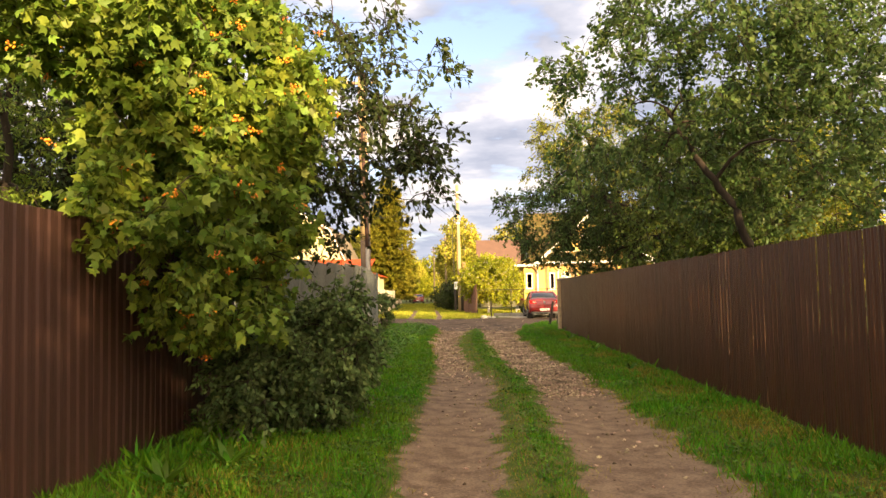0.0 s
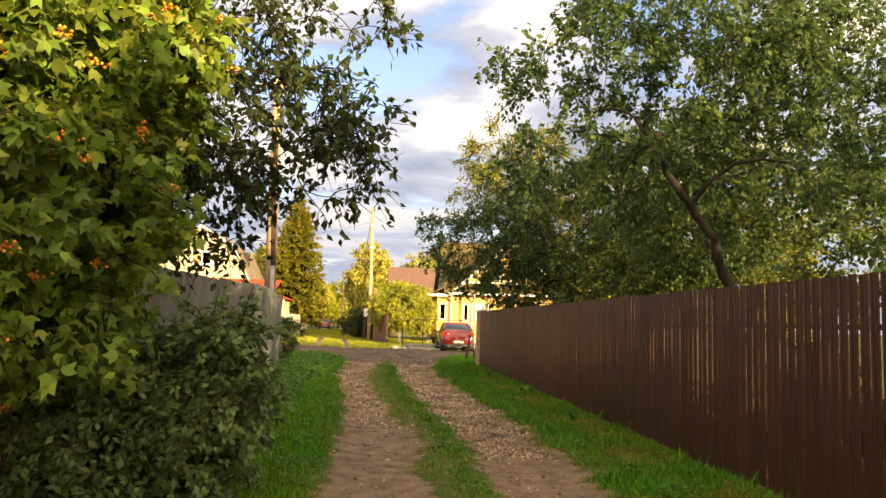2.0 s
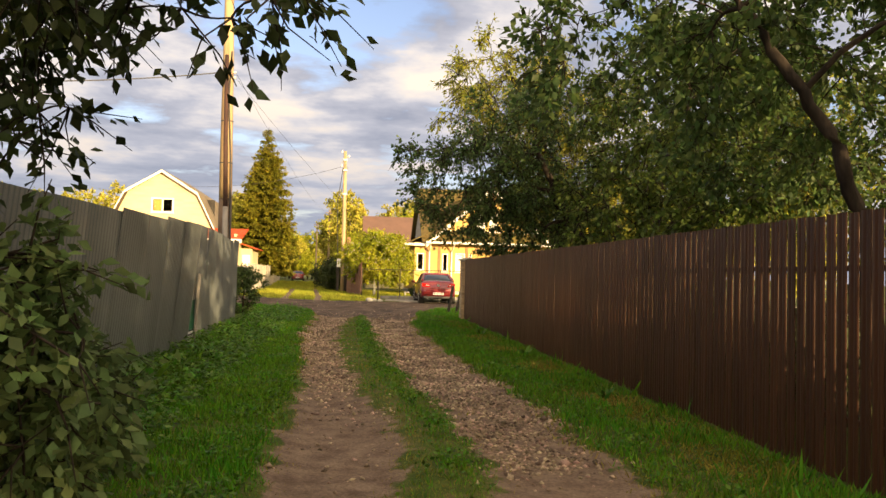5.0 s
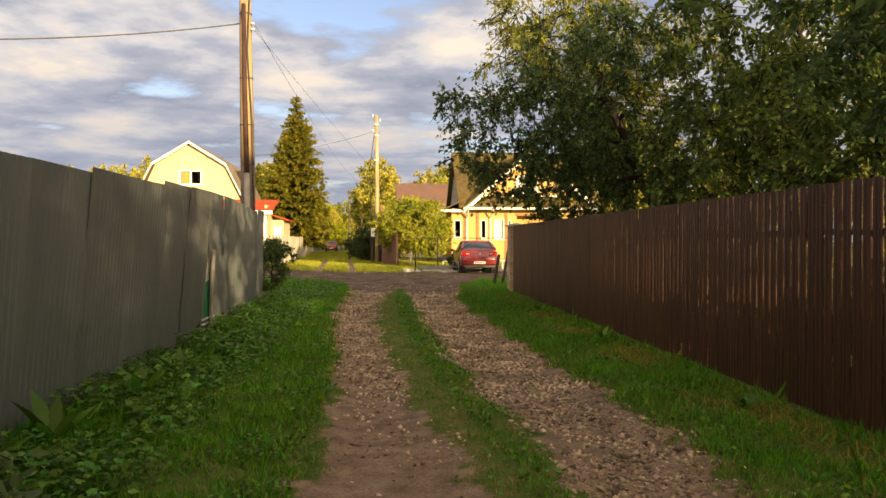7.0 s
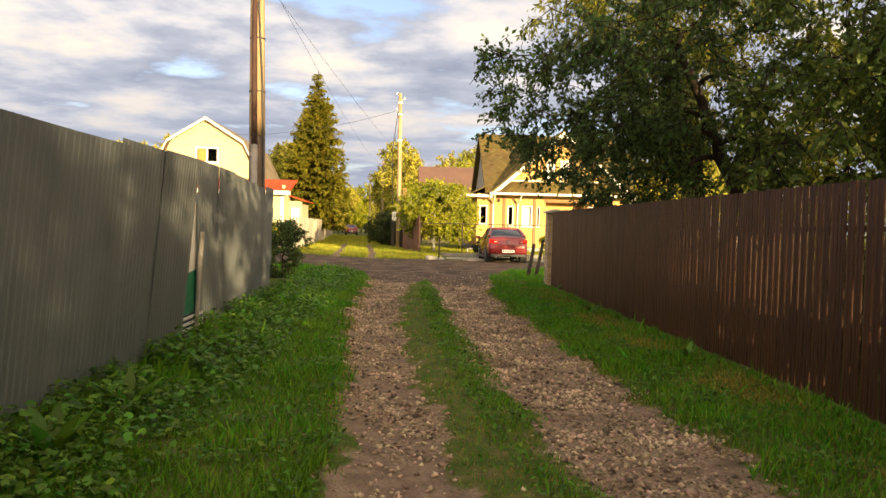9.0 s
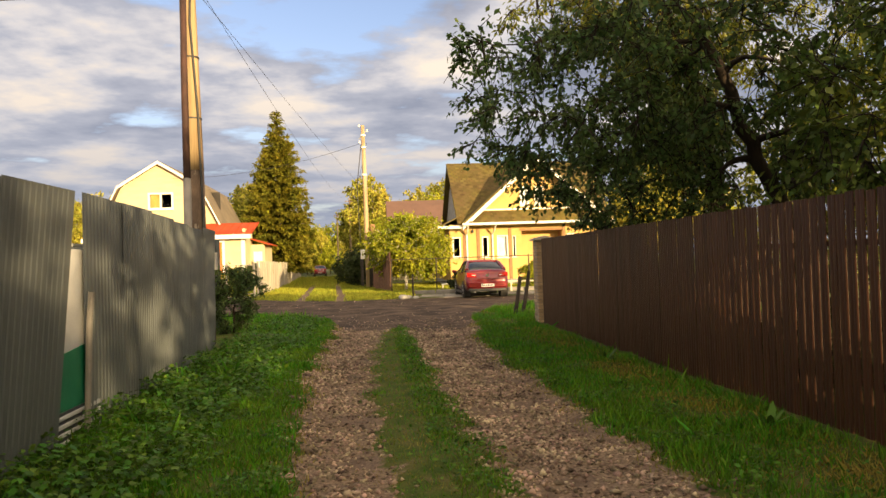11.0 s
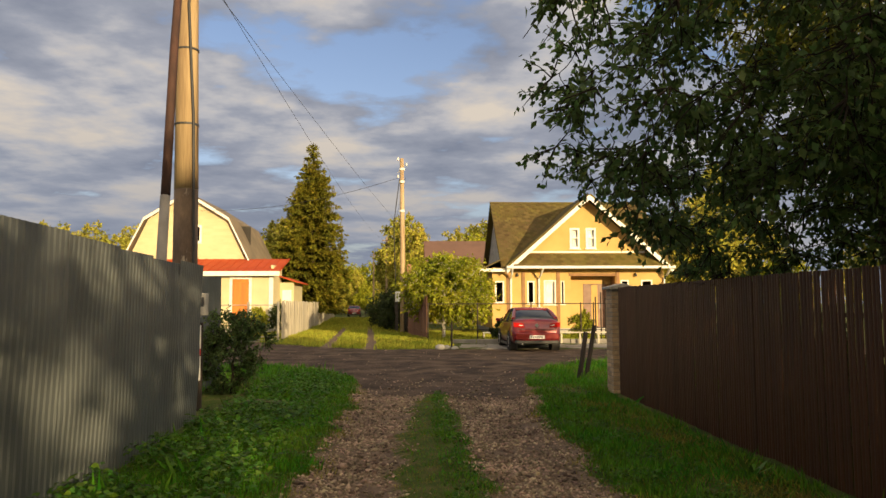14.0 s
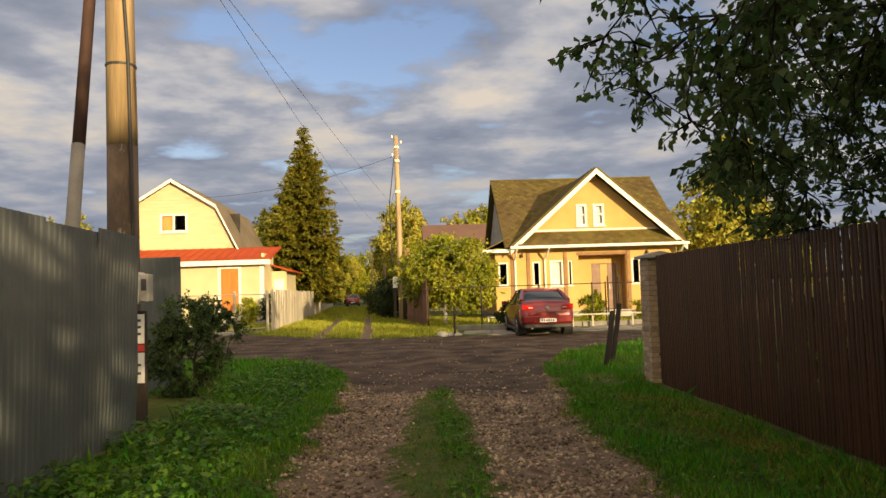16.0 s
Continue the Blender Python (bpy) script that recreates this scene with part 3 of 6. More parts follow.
# ---- trees and leaves ----
KITE = (np.array([(0, 0, 0), (0.45, 0.30, 0.07), (1, 0, -0.05), (0.45, -0.30, 0.07)]), np.array([(0, 3, 2), (0, 2, 1)]))
SLIM = (np.array([(0, 0, 0), (0.5, 0.17, 0.04), (1, 0, -0.1), (0.5, -0.17, 0.04)]), np.array([(0, 3, 2), (0, 2, 1)]))
LOBED = (np.array([(0, 0, 0), (0.10, 0.27, 0.04), (0.60, 0.56, -0.07), (0.56, 0.22, 0.04), (1.0, 0, -0.14), (0.56, -0.22, 0.04), (0.60, -0.56, -0.07), (0.10, -0.27, 0.04)]),
         np.array([(0, 3, 1), (1, 3, 2), (0, 4, 3), (0, 5, 4), (0, 7, 5), (7, 6, 5)]))


def unit(v):
    return v / np.maximum(np.linalg.norm(v, axis=-1, keepdims=True), 1e-9)


def scatter_leaves(at, along, up, size, shape):
    """Corners and triangles of many small leaves: where each starts, its way, its upper side and length."""
    d = unit(along)
    side = unit(np.cross(up, d))
    n = np.cross(d, side)
    pts, tri = shape
    v = at[:, None, :] + size[:, None, None] * (pts[None, :, 0:1] * d[:, None, :] + pts[None, :, 1:2] * side[:, None, :] + pts[None, :, 2:3] * n[:, None, :])
    f = tri[None] + (np.arange(len(at)) * len(pts))[:, None, None]
    return v.reshape(-1, 3), f.reshape(-1, 3)


def limb_arrays(paths, sides=5):
    vs, fs, base = [], [], 0
    ang = np.arange(sides) * 2 * np.pi / sides
    for pts, rad in paths:
        pts = np.asarray(pts, float)
        d = unit(np.gradient(pts, axis=0))
        ref = np.where(np.abs(d[:, 2:3]) > 0.9, np.array([[0.0, 1, 0]]), np.array([[0.0, 0, 1]]))
        u = unit(np.cross(d, ref))
        w = np.cross(d, u)
        ring = pts[:, None] + np.asarray(rad)[:, None, None] * (np.cos(ang)[None, :, None] * u[:, None] + np.sin(ang)[None, :, None] * w[:, None])
        k = len(pts)
        idx = np.arange(k * sides).reshape(k, sides) + base
        a, b = idx[:-1], idx[1:]
        fs.append(np.stack([a, np.roll(a, -1, 1), np.roll(b, -1, 1), b], -1).reshape(-1, 4))
        vs.append(ring.reshape(-1, 3))
        base += k * sides
    return np.concatenate(vs), np.concatenate(fs)


def tree(name, label, category, trunk, radius, blobs, clusters, per, leaf, size, shape, bark, seed, spread=0.38, shell=0.55, droop=0.35, group="", fruit=None, visible_min=None, twigs=True):
    """Trunk, limbs that reach for the clumps of the crown, and leaves round the twigs."""
    rng = np.random.default_rng(seed)
    trunk = np.array(trunk, float)
    tk = np.concatenate([np.linspace(a, b, 6, endpoint=False) for a, b in zip(trunk[:-1], trunk[1:])] + [trunk[-1:]])
    tk[1:-1] += rng.normal(0, radius * 0.25, (len(tk) - 2, 3)) * (1, 1, 0)
    paths = [(tk, np.linspace(radius, radius * 0.45, len(tk)))]
    nodes, nr = list(tk[len(tk) // 2:]), list(np.linspace(radius, radius * 0.45, len(tk))[len(tk) // 2:])
    vol = np.array([b[3] * b[4] * b[5] for b in blobs]) ** 0.8
    which = rng.choice(len(blobs), clusters, p=vol / vol.sum())
    cs = []
    for k in which:
        b = np.array(blobs[k], float)
        q = unit(rng.normal(size=3)) * (rng.uniform() ** (1 / 3) * (1 - shell) + shell)
        cs.append(b[:3] + q * b[3:])
    cs = np.array(cs)
    cs = cs[np.argsort(np.linalg.norm(cs - tk[-1], axis=1))]
    for c in cs:
        nn = np.array(nodes)
        dist = np.linalg.norm(nn - c, axis=1) + 0.5 * np.maximum(nn[:, 2] - c[2], 0)
        j = int(np.argmin(dist))
        a, r = nn[j], max(min(nr[j] * 0.62, radius * 0.5), 0.006)
        t = np.linspace(0, 1, 5)[:, None]
        bend = rng.normal(0, 0.09, 3) * dist[j]
        p = a + (c - a) * t + np.sin(np.pi * t) * (bend + np.array([0, 0, 0.08 * dist[j]]))
        rad = np.linspace(r, max(r * 0.4, 0.004), 5)
        paths.append((p, rad))
        nodes += list(p[1:])
        nr += list(rad[1:])
    # twigs
    tw = 5
    cc = np.repeat(cs, tw, 0)
    away = unit(rng.normal(size=cc.shape) + 0.6 * unit(cc - tk[-1]) + np.array([0, 0, -droop * 0.5]))
    length = spread * rng.uniform(0.6, 1.6, (len(cc), 1))
    tips = cc + away * length + np.array([0, 0, -droop]) * length * 0.5
    thin = []
    for a, b in zip(cc, tips):
        thin.append((np.stack([a, (a + b) / 2 + rng.normal(0, 0.03, 3), b]), np.array([0.006, 0.004, 0.002]) * max(1, radius / 0.08)))
    n = max(per // tw, 1)
    t = rng.uniform(0.1, 1.05, (len(cc), n, 1))
    at = cc[:, None] + (tips - cc)[:, None] * t + rng.normal(0, 0.10 * spread, (len(cc), n, 3))
    along = unit(away[:, None] * 0.5 + rng.normal(0, 0.6, (len(cc), n, 3)) + np.array([0, 0, -droop]))
    up = unit(rng.normal(0, 0.9, (len(cc), n, 3)) + np.array([0, 0, 0.8]))
    at, along, up = at.reshape(-1, 3), along.reshape(-1, 3), up.reshape(-1, 3)
    if visible_min is not None:
        keep = at[:, 2] > visible_min
        at, along, up = at[keep], along[keep], up[keep]
    top = thing(name, trunk[0], label, category, group)
    v, f = limb_arrays(paths[:1], 10)
    part("trunk", quick_mesh("trunk", v, f, M[bark], True), None, top)
    v, f = limb_arrays(paths[1:], 5 if twigs else 3)
    if twigs:
        v2, f2 = limb_arrays(thin, 3)
        v, f = np.concatenate([v, v2]), np.concatenate([f, f2 + len(v)])
    part("limb_network", quick_mesh("limb_network", v, f, M[bark], True), None, top)
    v, f = scatter_leaves(at, along, up, size * rng.uniform(0.65, 1.25, len(at)), shape)
    part("crown", quick_mesh("crown", v, f, M[leaf]), None, top)
    if fruit:
        k, r, count, mat = fruit
        pick = cs[rng.choice(len(cs), min(k, len(cs)), replace=False)] + rng.normal(0, spread * 0.5, (min(k, len(cs)), 3))
        pick += 0.16 * unit(pick - cs.mean(0))
        bits = np.repeat(pick, count, 0) + rng.normal(0, r * 2.6, (len(pick) * count, 3)) * (1, 1, 0.5)
        o = np.array([(1, 0, 0), (-1, 0, 0), (0, 1, 0), (0, -1, 0), (0, 0, 1), (0, 0, -1)]) * r
        tri = np.array([(0, 2, 4), (2, 1, 4), (1, 3, 4), (3, 0, 4), (2, 0, 5), (1, 2, 5), (3, 1, 5), (0, 3, 5)])
        v = (bits[:, None] + o[None]).reshape(-1, 3)
        f = (tri[None] + (np.arange(len(bits)) * 6)[:, None, None]).reshape(-1, 3)
        tagged(part("fruit", quick_mesh("fruit", v, f, M[mat], True), None, top, "drooping clusters of orange berries"), kind="stuff")
    return top


def spruce(at, height, width, seed):
    rng = np.random.default_rng(seed)
    top = thing("spruce", at, "tall dense conical dark-green spruce, sunlit on one side", "tree")
    x, y, z = at
    v, f = limb_arrays([(np.array([(x, y, z), (x, y, z + height * 0.5), (x, y, z + height)]), np.array([0.22, 0.13, 0.02]))], 8)
    part("trunk", quick_mesh("trunk", v, f, M["bark"], True), None, top)
    ps, ds, us, ss, limbs = [], [], [], [], []
    lev = np.arange(1.5, height - 0.1, 0.20)
    for h in lev:
        t = h / height
        reach = width * (1 - t) ** 0.82 * (0.62 + 0.38 * min(1, t * 5)) + 0.10
        reach = min(reach, 2.45)
        for _ in range(12 if t < 0.85 else 6):
            a = rng.uniform(0, 2 * np.pi)
            r = reach * rng.uniform(0.70, 1.12)
            d = np.array([math.cos(a), math.sin(a), 0])
            drop = -0.28 + 0.5 * max(0, t - 0.6)
            k = max(int(r / 0.085), 3)
            s = np.sort(rng.uniform(0.12, 1.0, k))
            p = np.array([x, y, z + h]) + d * (r * s)[:, None]
            p[:, 2] += drop * r * s + 0.16 * r * s ** 3
            limbs.append((np.stack([np.array([x, y, z + h]), p[k // 2], p[-1]]), np.array([0.02, 0.012, 0.004])))
            for _k in range(5):
                ps.append(p + rng.normal(0, 0.05, p.shape))
                ds.append(unit(d + rng.normal(0, 0.55, p.shape) + np.array([0, 0, -0.35])))
                us.append(unit(rng.normal(0, 0.9, p.shape) + np.array([0, 0, 0.6])))
                ss.append(rng.uniform(0.20, 0.42, k) * (0.6 + 0.5 * (1 - t)))
    v, f = limb_arrays(limbs, 3)
    part("limb_network", quick_mesh("limb_network", v, f, M["bark"]), None, top)
    v, f = scatter_leaves(np.concatenate(ps), np.concatenate(ds), np.concatenate(us), np.concatenate(ss), SLIM)
    part("crown", quick_mesh("crown", v, f, M["needle"]), None, top)
    return top


# right-hand garden behind the brown fence
tree("apple_tree", "old leaning apple tree with dense dark-green leaves behind the brown fence", "tree", [(4.15, 10.4, 0), (3.9, 10.4, 1.9), (3.65, 10.45, 2.6), (3.2, 10.6, 3.3), (2.9, 10.9, 4.1)], 0.075,
     [(2.6, 11.3, 4.5, 1.3, 1.5, 1.0), (4.0, 11.8, 4.8, 1.7, 1.8, 1.5), (5.6, 12.8, 4.3, 1.6, 1.8, 1.5), (3.4, 10.4, 5.6, 1.6, 1.8, 0.9), (2.2, 11.4, 3.45, 0.9, 0.9, 0.65), (3.7, 12.0, 3.5, 1.2, 1.2, 0.65), (5.0, 13.6, 3.3, 1.3, 1.4, 1.0), (5.6, 10.6, 4.3, 1.3, 1.5, 1.4), (4.6, 11.2, 5.7, 1.5, 1.5, 0.9), (1.7, 11.0, 4.7, 0.6, 0.7, 0.45), (6.5, 12.2, 5.5, 1.5, 1.6, 1.3), (5.2, 9.3, 3.3, 1.1, 1.2, 1.1)], 490, 80, "leaf_apple", 0.094, KITE, "bark", 11, spread=0.34)
tree("apple_tree", "spreading apple tree drooping dark leafy branches over the brown fence", "tree", [(5.2, 20.6, 0), (4.9, 20.4, 1.8), (4.2, 20.2, 3.0), (3.6, 20.0, 4.2)], 0.13,
     [(2.7, 20.8, 3.4, 1.5, 1.4, 1.1), (1.2, 20.2, 3.6, 0.7, 0.7, 0.55), (2.1, 21.9, 3.5, 1.1, 0.9, 1.1), (3.6, 22.4, 3.1, 1.4, 1.4, 1.2), (3.8, 19.8, 4.1, 1.3, 1.5, 1.3), (3.2, 19.2, 4.5, 1.4, 1.2, 0.9), (4.5, 20.8, 2.7, 1.2, 1.5, 0.85), (4.4, 24.6, 2.9, 1.3, 1.7, 1.2), (3.7, 23.6, 2.7, 0.9, 1.0, 0.9)], 440, 70, "leaf_apple", 0.086, KITE, "bark", 12, spread=0.32, visible_min=1.95)
tree("pear_tree", "dense mid-green pear tree between the apple trees behind the fence", "tree", [(6.2, 17.6, 0), (6.1, 17.5, 2.0), (5.8, 17.4, 4.4)], 0.14,
     [(5.2, 17.0, 4.3, 1.5, 1.6, 1.6), (6.8, 18.2, 4.7, 1.7, 1.7, 1.9), (5.6, 16.2, 3.2, 1.3, 1.3, 1.1), (4.7, 17.8, 2.7, 1.1, 1.7, 0.85), (5.1, 15.2, 2.6, 1.0, 1.4, 0.85), (8.0, 14.4, 3.3, 1.6, 1.8, 1.5)], 420, 75, "leaf_pear", 0.10, KITE, "bark", 17, spread=0.36, droop=0.45, visible_min=1.95)
tree("willow_tree", "tall light green willow with sunlit yellow upper branches behind the fence", "tree", [(5.4, 22.8, 0), (5.0, 22.6, 2.5), (4.4, 22.4, 4.6), (3.6, 22.2, 6.2)], 0.17,
     [(3.2, 22.2, 6.1, 1.2, 1.3, 1.2), (4.6, 22.8, 5.8, 1.5, 1.5, 1.5), (2.5, 22.0, 5.3, 0.8, 0.9, 0.8), (6.2, 23.2, 4.8, 1.6, 1.6, 1.8), (4.8, 22.4, 4.2, 1.3, 1.2, 1.1)], 270, 90, "leaf_willow", 0.11, SLIM, "bark", 13, spread=0.40, droop=0.5)
tree("plum_tree", "garden tree with dense dull green leaves behind the brown fence", "tree", [(8.8, 20.0, 0), (8.7, 19.8, 2.0), (8.4, 19.6, 4.0)], 0.15,
     [(8.4, 19.6, 4.2, 2.0, 2.4, 2.0), (9.4, 17.2, 3.6, 2.0, 2.0, 1.7), (9.0, 23.0, 3.6, 2.0, 2.0, 1.8), (7.2, 21.4, 2.4, 1.5, 2.0, 1.2), (9.6, 26.4, 2.6, 2.0, 2.4, 1.8)], 380, 90, "leaf_willow", 0.11, KITE, "bark", 14, spread=0.42)
# outside every view, added only to shade the left fence and verge
tree("apple_tree", "out-of-view apple tree added to shade the grey sheet fence", "tree", [(6.0, 4.5, 0), (5.8, 4.4, 2.0), (5.4, 4.2, 4.2)], 0.16,
     [(5.4, 3.6, 3.9, 1.8, 2.2, 1.3), (6.6, 6.6, 3.3, 1.4, 1.8, 1.0), (6.4, 1.6, 4.4, 2.0, 2.2, 1.7), (5.0, 0.6, 3.4, 1.2, 1.8, 1.1)], 210, 80, "leaf_apple", 0.09, KITE, "bark", 15, spread=0.36, visible_min=2.1)
# added tree, never in view; its crown keeps low sun off the lane
tree("apple_tree", "out-of-view apple tree added behind the fence to shade the lane", "tree", [(6.4, -3.5, 0), (6.2, -3.6, 1.6), (6.0, -3.8, 3.0)], 0.16,
     [(6.0, -2.4, 3.9, 1.8, 2.6, 1.7), (6.4, -8.0, 3.9, 1.8, 2.6, 1.5), (8.6, -5.5, 3.6, 1.8, 2.4, 1.5), (6.2, -5.3, 3.9, 1.6, 1.5, 1.4), (4.1, -3.2, 3.7, 1.1, 1.6, 1.4), (4.0, -6.4, 3.9, 1.2, 2.0, 1.4), (4.2, -9.6, 3.8, 1.2, 1.8, 1.5)], 640, 85, "leaf_apple", 0.12, KITE, "bark", 16, spread=0.42, visible_min=1.6)

rows = random.Random(19)
for k in range(13):
    by = 2.0 + k * 1.9 + rows.uniform(-0.4, 0.4)
    bx, bh = 4.5 + rows.uniform(-0.25, 0.35), rows.uniform(1.15, 1.5)
    tree("currant_bush", "leafy dark-green currant bush seen through the fence gaps", "shrub", [(bx, by, 0), (bx, by, bh * 0.4), (bx, by, bh * 0.6)], 0.025,
         [(bx, by, bh * 0.55, 0.6, 0.95, bh * 0.45), (bx + 0.2, by + 0.4, bh * 0.5, 0.55, 0.8, bh * 0.4)], 45, 50, "leaf_dark", 0.12, KITE, "bark", 190 + k, spread=0.26, group="currant bushes behind the fence", visible_min=0.02)

# left side
tree("viburnum", "large viburnum shrub with bright lobed leaves and orange berries", "shrub", [(-3.45, 7.4, 0), (-3.3, 7.3, 1.4), (-3.0, 7.1, 2.6)], 0.07,
     [(-2.58, 6.8, 2.3, 0.82, 1.3, 1.0), (-2.65, 7.1, 3.4, 1.0, 1.6, 1.1), (-3.1, 5.9, 4.2, 1.1, 1.3, 1.0), (-2.5, 7.6, 2.6, 0.6, 0.7, 0.9), (-2.38, 6.7, 1.5, 0.5, 0.7, 0.4)], 540, 90, "leaf_viburnum", 0.092, LOBED, "bark", 21, spread=0.25, fruit=(300, 0.012, 14, "berry"), visible_min=0.92)
tree("bird_cherry", "slender dark-leaved tree with twigs hanging out over the lane", "tree", [(-3.5, 8.9, 0), (-3.3, 8.7, 2.0), (-2.7, 8.4, 3.4)], 0.08,
     [(-1.5, 8.3, 3.2, 0.9, 0.7, 0.8), (-2.4, 8.7, 4.0, 1.2, 1.2, 0.9), (-0.85, 8.1, 2.9, 0.55, 0.5, 0.5), (-2.5, 8.9, 2.8, 0.8, 0.8, 0.75), (-1.9, 8.6, 2.6, 0.6, 0.6, 0.7), (-2.9, 9.6, 3.0, 0.9, 1.0, 0.8), (-0.6, 8.35, 2.95, 0.3, 0.3, 0.25), (-0.7, 8.0, 4.2, 0.6, 0.5, 0.45), (-1.5, 8.0, 4.4, 0.8, 0.6, 0.5), (-0.5, 8.1, 3.4, 0.4, 0.4, 0.35)], 330, 36, "leaf_dark", 0.085, KITE, "bark", 22, spread=0.26, droop=0.6)
tree("roadside_bush", "loose dusty grey-green bush growing along the fence foot", "shrub", [(-2.3, 7.9, 0), (-2.2, 7.9, 0.5), (-2.1, 7.9, 0.9)], 0.05,
     [(-1.75, 7.8, 0.74, 0.5, 0.6, 0.64), (-2.3, 8.3, 0.85, 0.5, 0.5, 0.62), (-2.15, 7.4, 0.62, 0.5, 0.5, 0.5), (-1.45, 7.75, 1.05, 0.4, 0.4, 0.42), (-1.75, 9.05, 0.65, 0.35, 0.35, 0.4)], 260, 95, "leaf_dusty", 0.068, KITE, "bark", 23, spread=0.24, visible_min=0.02)
tree("thuja", "bright green thuja behind the brown sheet fence", "tree", [(-5.45, 8.4, 0), (-5.45, 8.4, 2.0), (-5.45, 8.4, 4.4)], 0.08,
     [(-5.45, 8.4, 3.0, 0.5, 0.6, 1.7), (-5.45, 8.4, 1.6, 0.6, 0.7, 1.2)], 150, 90, "leaf_viburnum", 0.07, SLIM, "bark", 24, spread=0.2)
tree("dark_tree", "tall dark leafy tree behind the sheet fence", "tree", [(-6.3, 11.2, 0), (-6.3, 11.2, 2.5), (-6.3, 11.2, 4.5)], 0.15,
     [(-6.3, 11.2, 5.2, 1.9, 1.7, 2.8), (-5.6, 10.4, 3.0, 1.3, 1.2, 1.5), (-6.9, 10.6, 4.2, 1.2, 1.2, 2.0)], 330, 100, "leaf_dark", 0.10, KITE, "bark", 25, spread=0.4)
tree("rose_bush", "dark green rose bush at the end of the grey fence", "shrub", [(-3.45, 28.1, 0), (-3.45, 28.1, 0.5), (-3.4, 28.1, 0.9)], 0.03,
     [(-3.6, 28.0, 0.62, 0.5, 0.45, 0.6), (-3.35, 28.3, 0.95, 0.45, 0.4, 0.5), (-3.55, 28.2, 1.2, 0.35, 0.3, 0.35)], 120, 75, "leaf_apple", 0.06, KITE, "bark", 26, spread=0.18, visible_min=0.02)

# gardens beyond the crossing
spruce((-7.6, 69.0, 0), 13.75, 4.0, 31)
GARDEN = "garden trees beyond the crossing"
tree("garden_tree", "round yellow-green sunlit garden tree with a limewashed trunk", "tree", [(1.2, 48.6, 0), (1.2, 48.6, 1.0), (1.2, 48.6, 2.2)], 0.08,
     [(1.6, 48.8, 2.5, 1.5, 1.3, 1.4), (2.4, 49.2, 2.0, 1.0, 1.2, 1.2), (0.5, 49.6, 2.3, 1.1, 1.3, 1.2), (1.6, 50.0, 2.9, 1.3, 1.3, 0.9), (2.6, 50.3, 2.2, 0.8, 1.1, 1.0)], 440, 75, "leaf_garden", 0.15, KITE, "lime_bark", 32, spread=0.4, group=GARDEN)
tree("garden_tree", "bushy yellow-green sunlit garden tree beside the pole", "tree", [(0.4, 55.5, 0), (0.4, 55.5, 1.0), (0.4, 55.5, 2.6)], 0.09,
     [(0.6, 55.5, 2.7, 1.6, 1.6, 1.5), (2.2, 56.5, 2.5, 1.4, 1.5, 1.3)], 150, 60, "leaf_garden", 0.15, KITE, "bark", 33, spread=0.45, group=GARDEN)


# ---- brown picket fence ----
def ribbed_solid(name, prof, zs, shift, thick, mat):
    """Closed pressed-metal strip: the front profile, the same profile behind it, and all rims."""
    n, k = len(prof), len(zs)
    v = [(x + d, y, z) for z, d in zip(zs, shift) for y, x in prof] + [(x + d + thick, y, z) for z, d in zip(zs, shift) for y, x in prof]
    o, f = n * k, []
    for j in range(k - 1):
        for i in range(n - 1):
            p, q = j * n + i, (j + 1) * n + i
            f += [(p, q, q + 1, p + 1), (o + p, o + p + 1, o + q + 1, o + q)]
        for i in (0, n - 1):
            p, q = j * n + i, (j + 1) * n + i
            f.append((p, o + p, o + q, q) if i == 0 else (p, q, o + q, o + p))
    for j, flip in ((0, False), (k - 1, True)):
        for i in range(n - 1):
            p = j * n + i
            f.append((p, o + p, o + p + 1, p + 1) if flip else (p, p + 1, o + p + 1, o + p))
    me = bpy.data.meshes.new(name)
    me.from_pydata(v, [], f)
    me.materials.append(mat)
    bm = bmesh.new()
    bm.from_mesh(me)
    bmesh.ops.recalc_face_normals(bm, faces=bm.faces[:])
    bm.to_mesh(me)
    bm.free()
    return me


def picket_mesh(width, height, mat):
    """A pressed metal picket: a raised middle between two flat flanges."""
    w = width / 2
    prof = [(-w, 0.0), (-w * 0.86, -0.008), (-w * 0.42, -0.010), (0, -0.003), (w * 0.42, -0.010), (w * 0.86, -0.008), (w, 0.0)]
    return ribbed_solid("picket", prof, [0.0, height], [0, 0], 0.002, mat)


def fence_x(y):
    """The fence runs straight at first and then draws slightly away from the lane."""
    return 3.25 + 0.14 * min(max((y - 6.0) / 21.76, 0.0), 1.0)


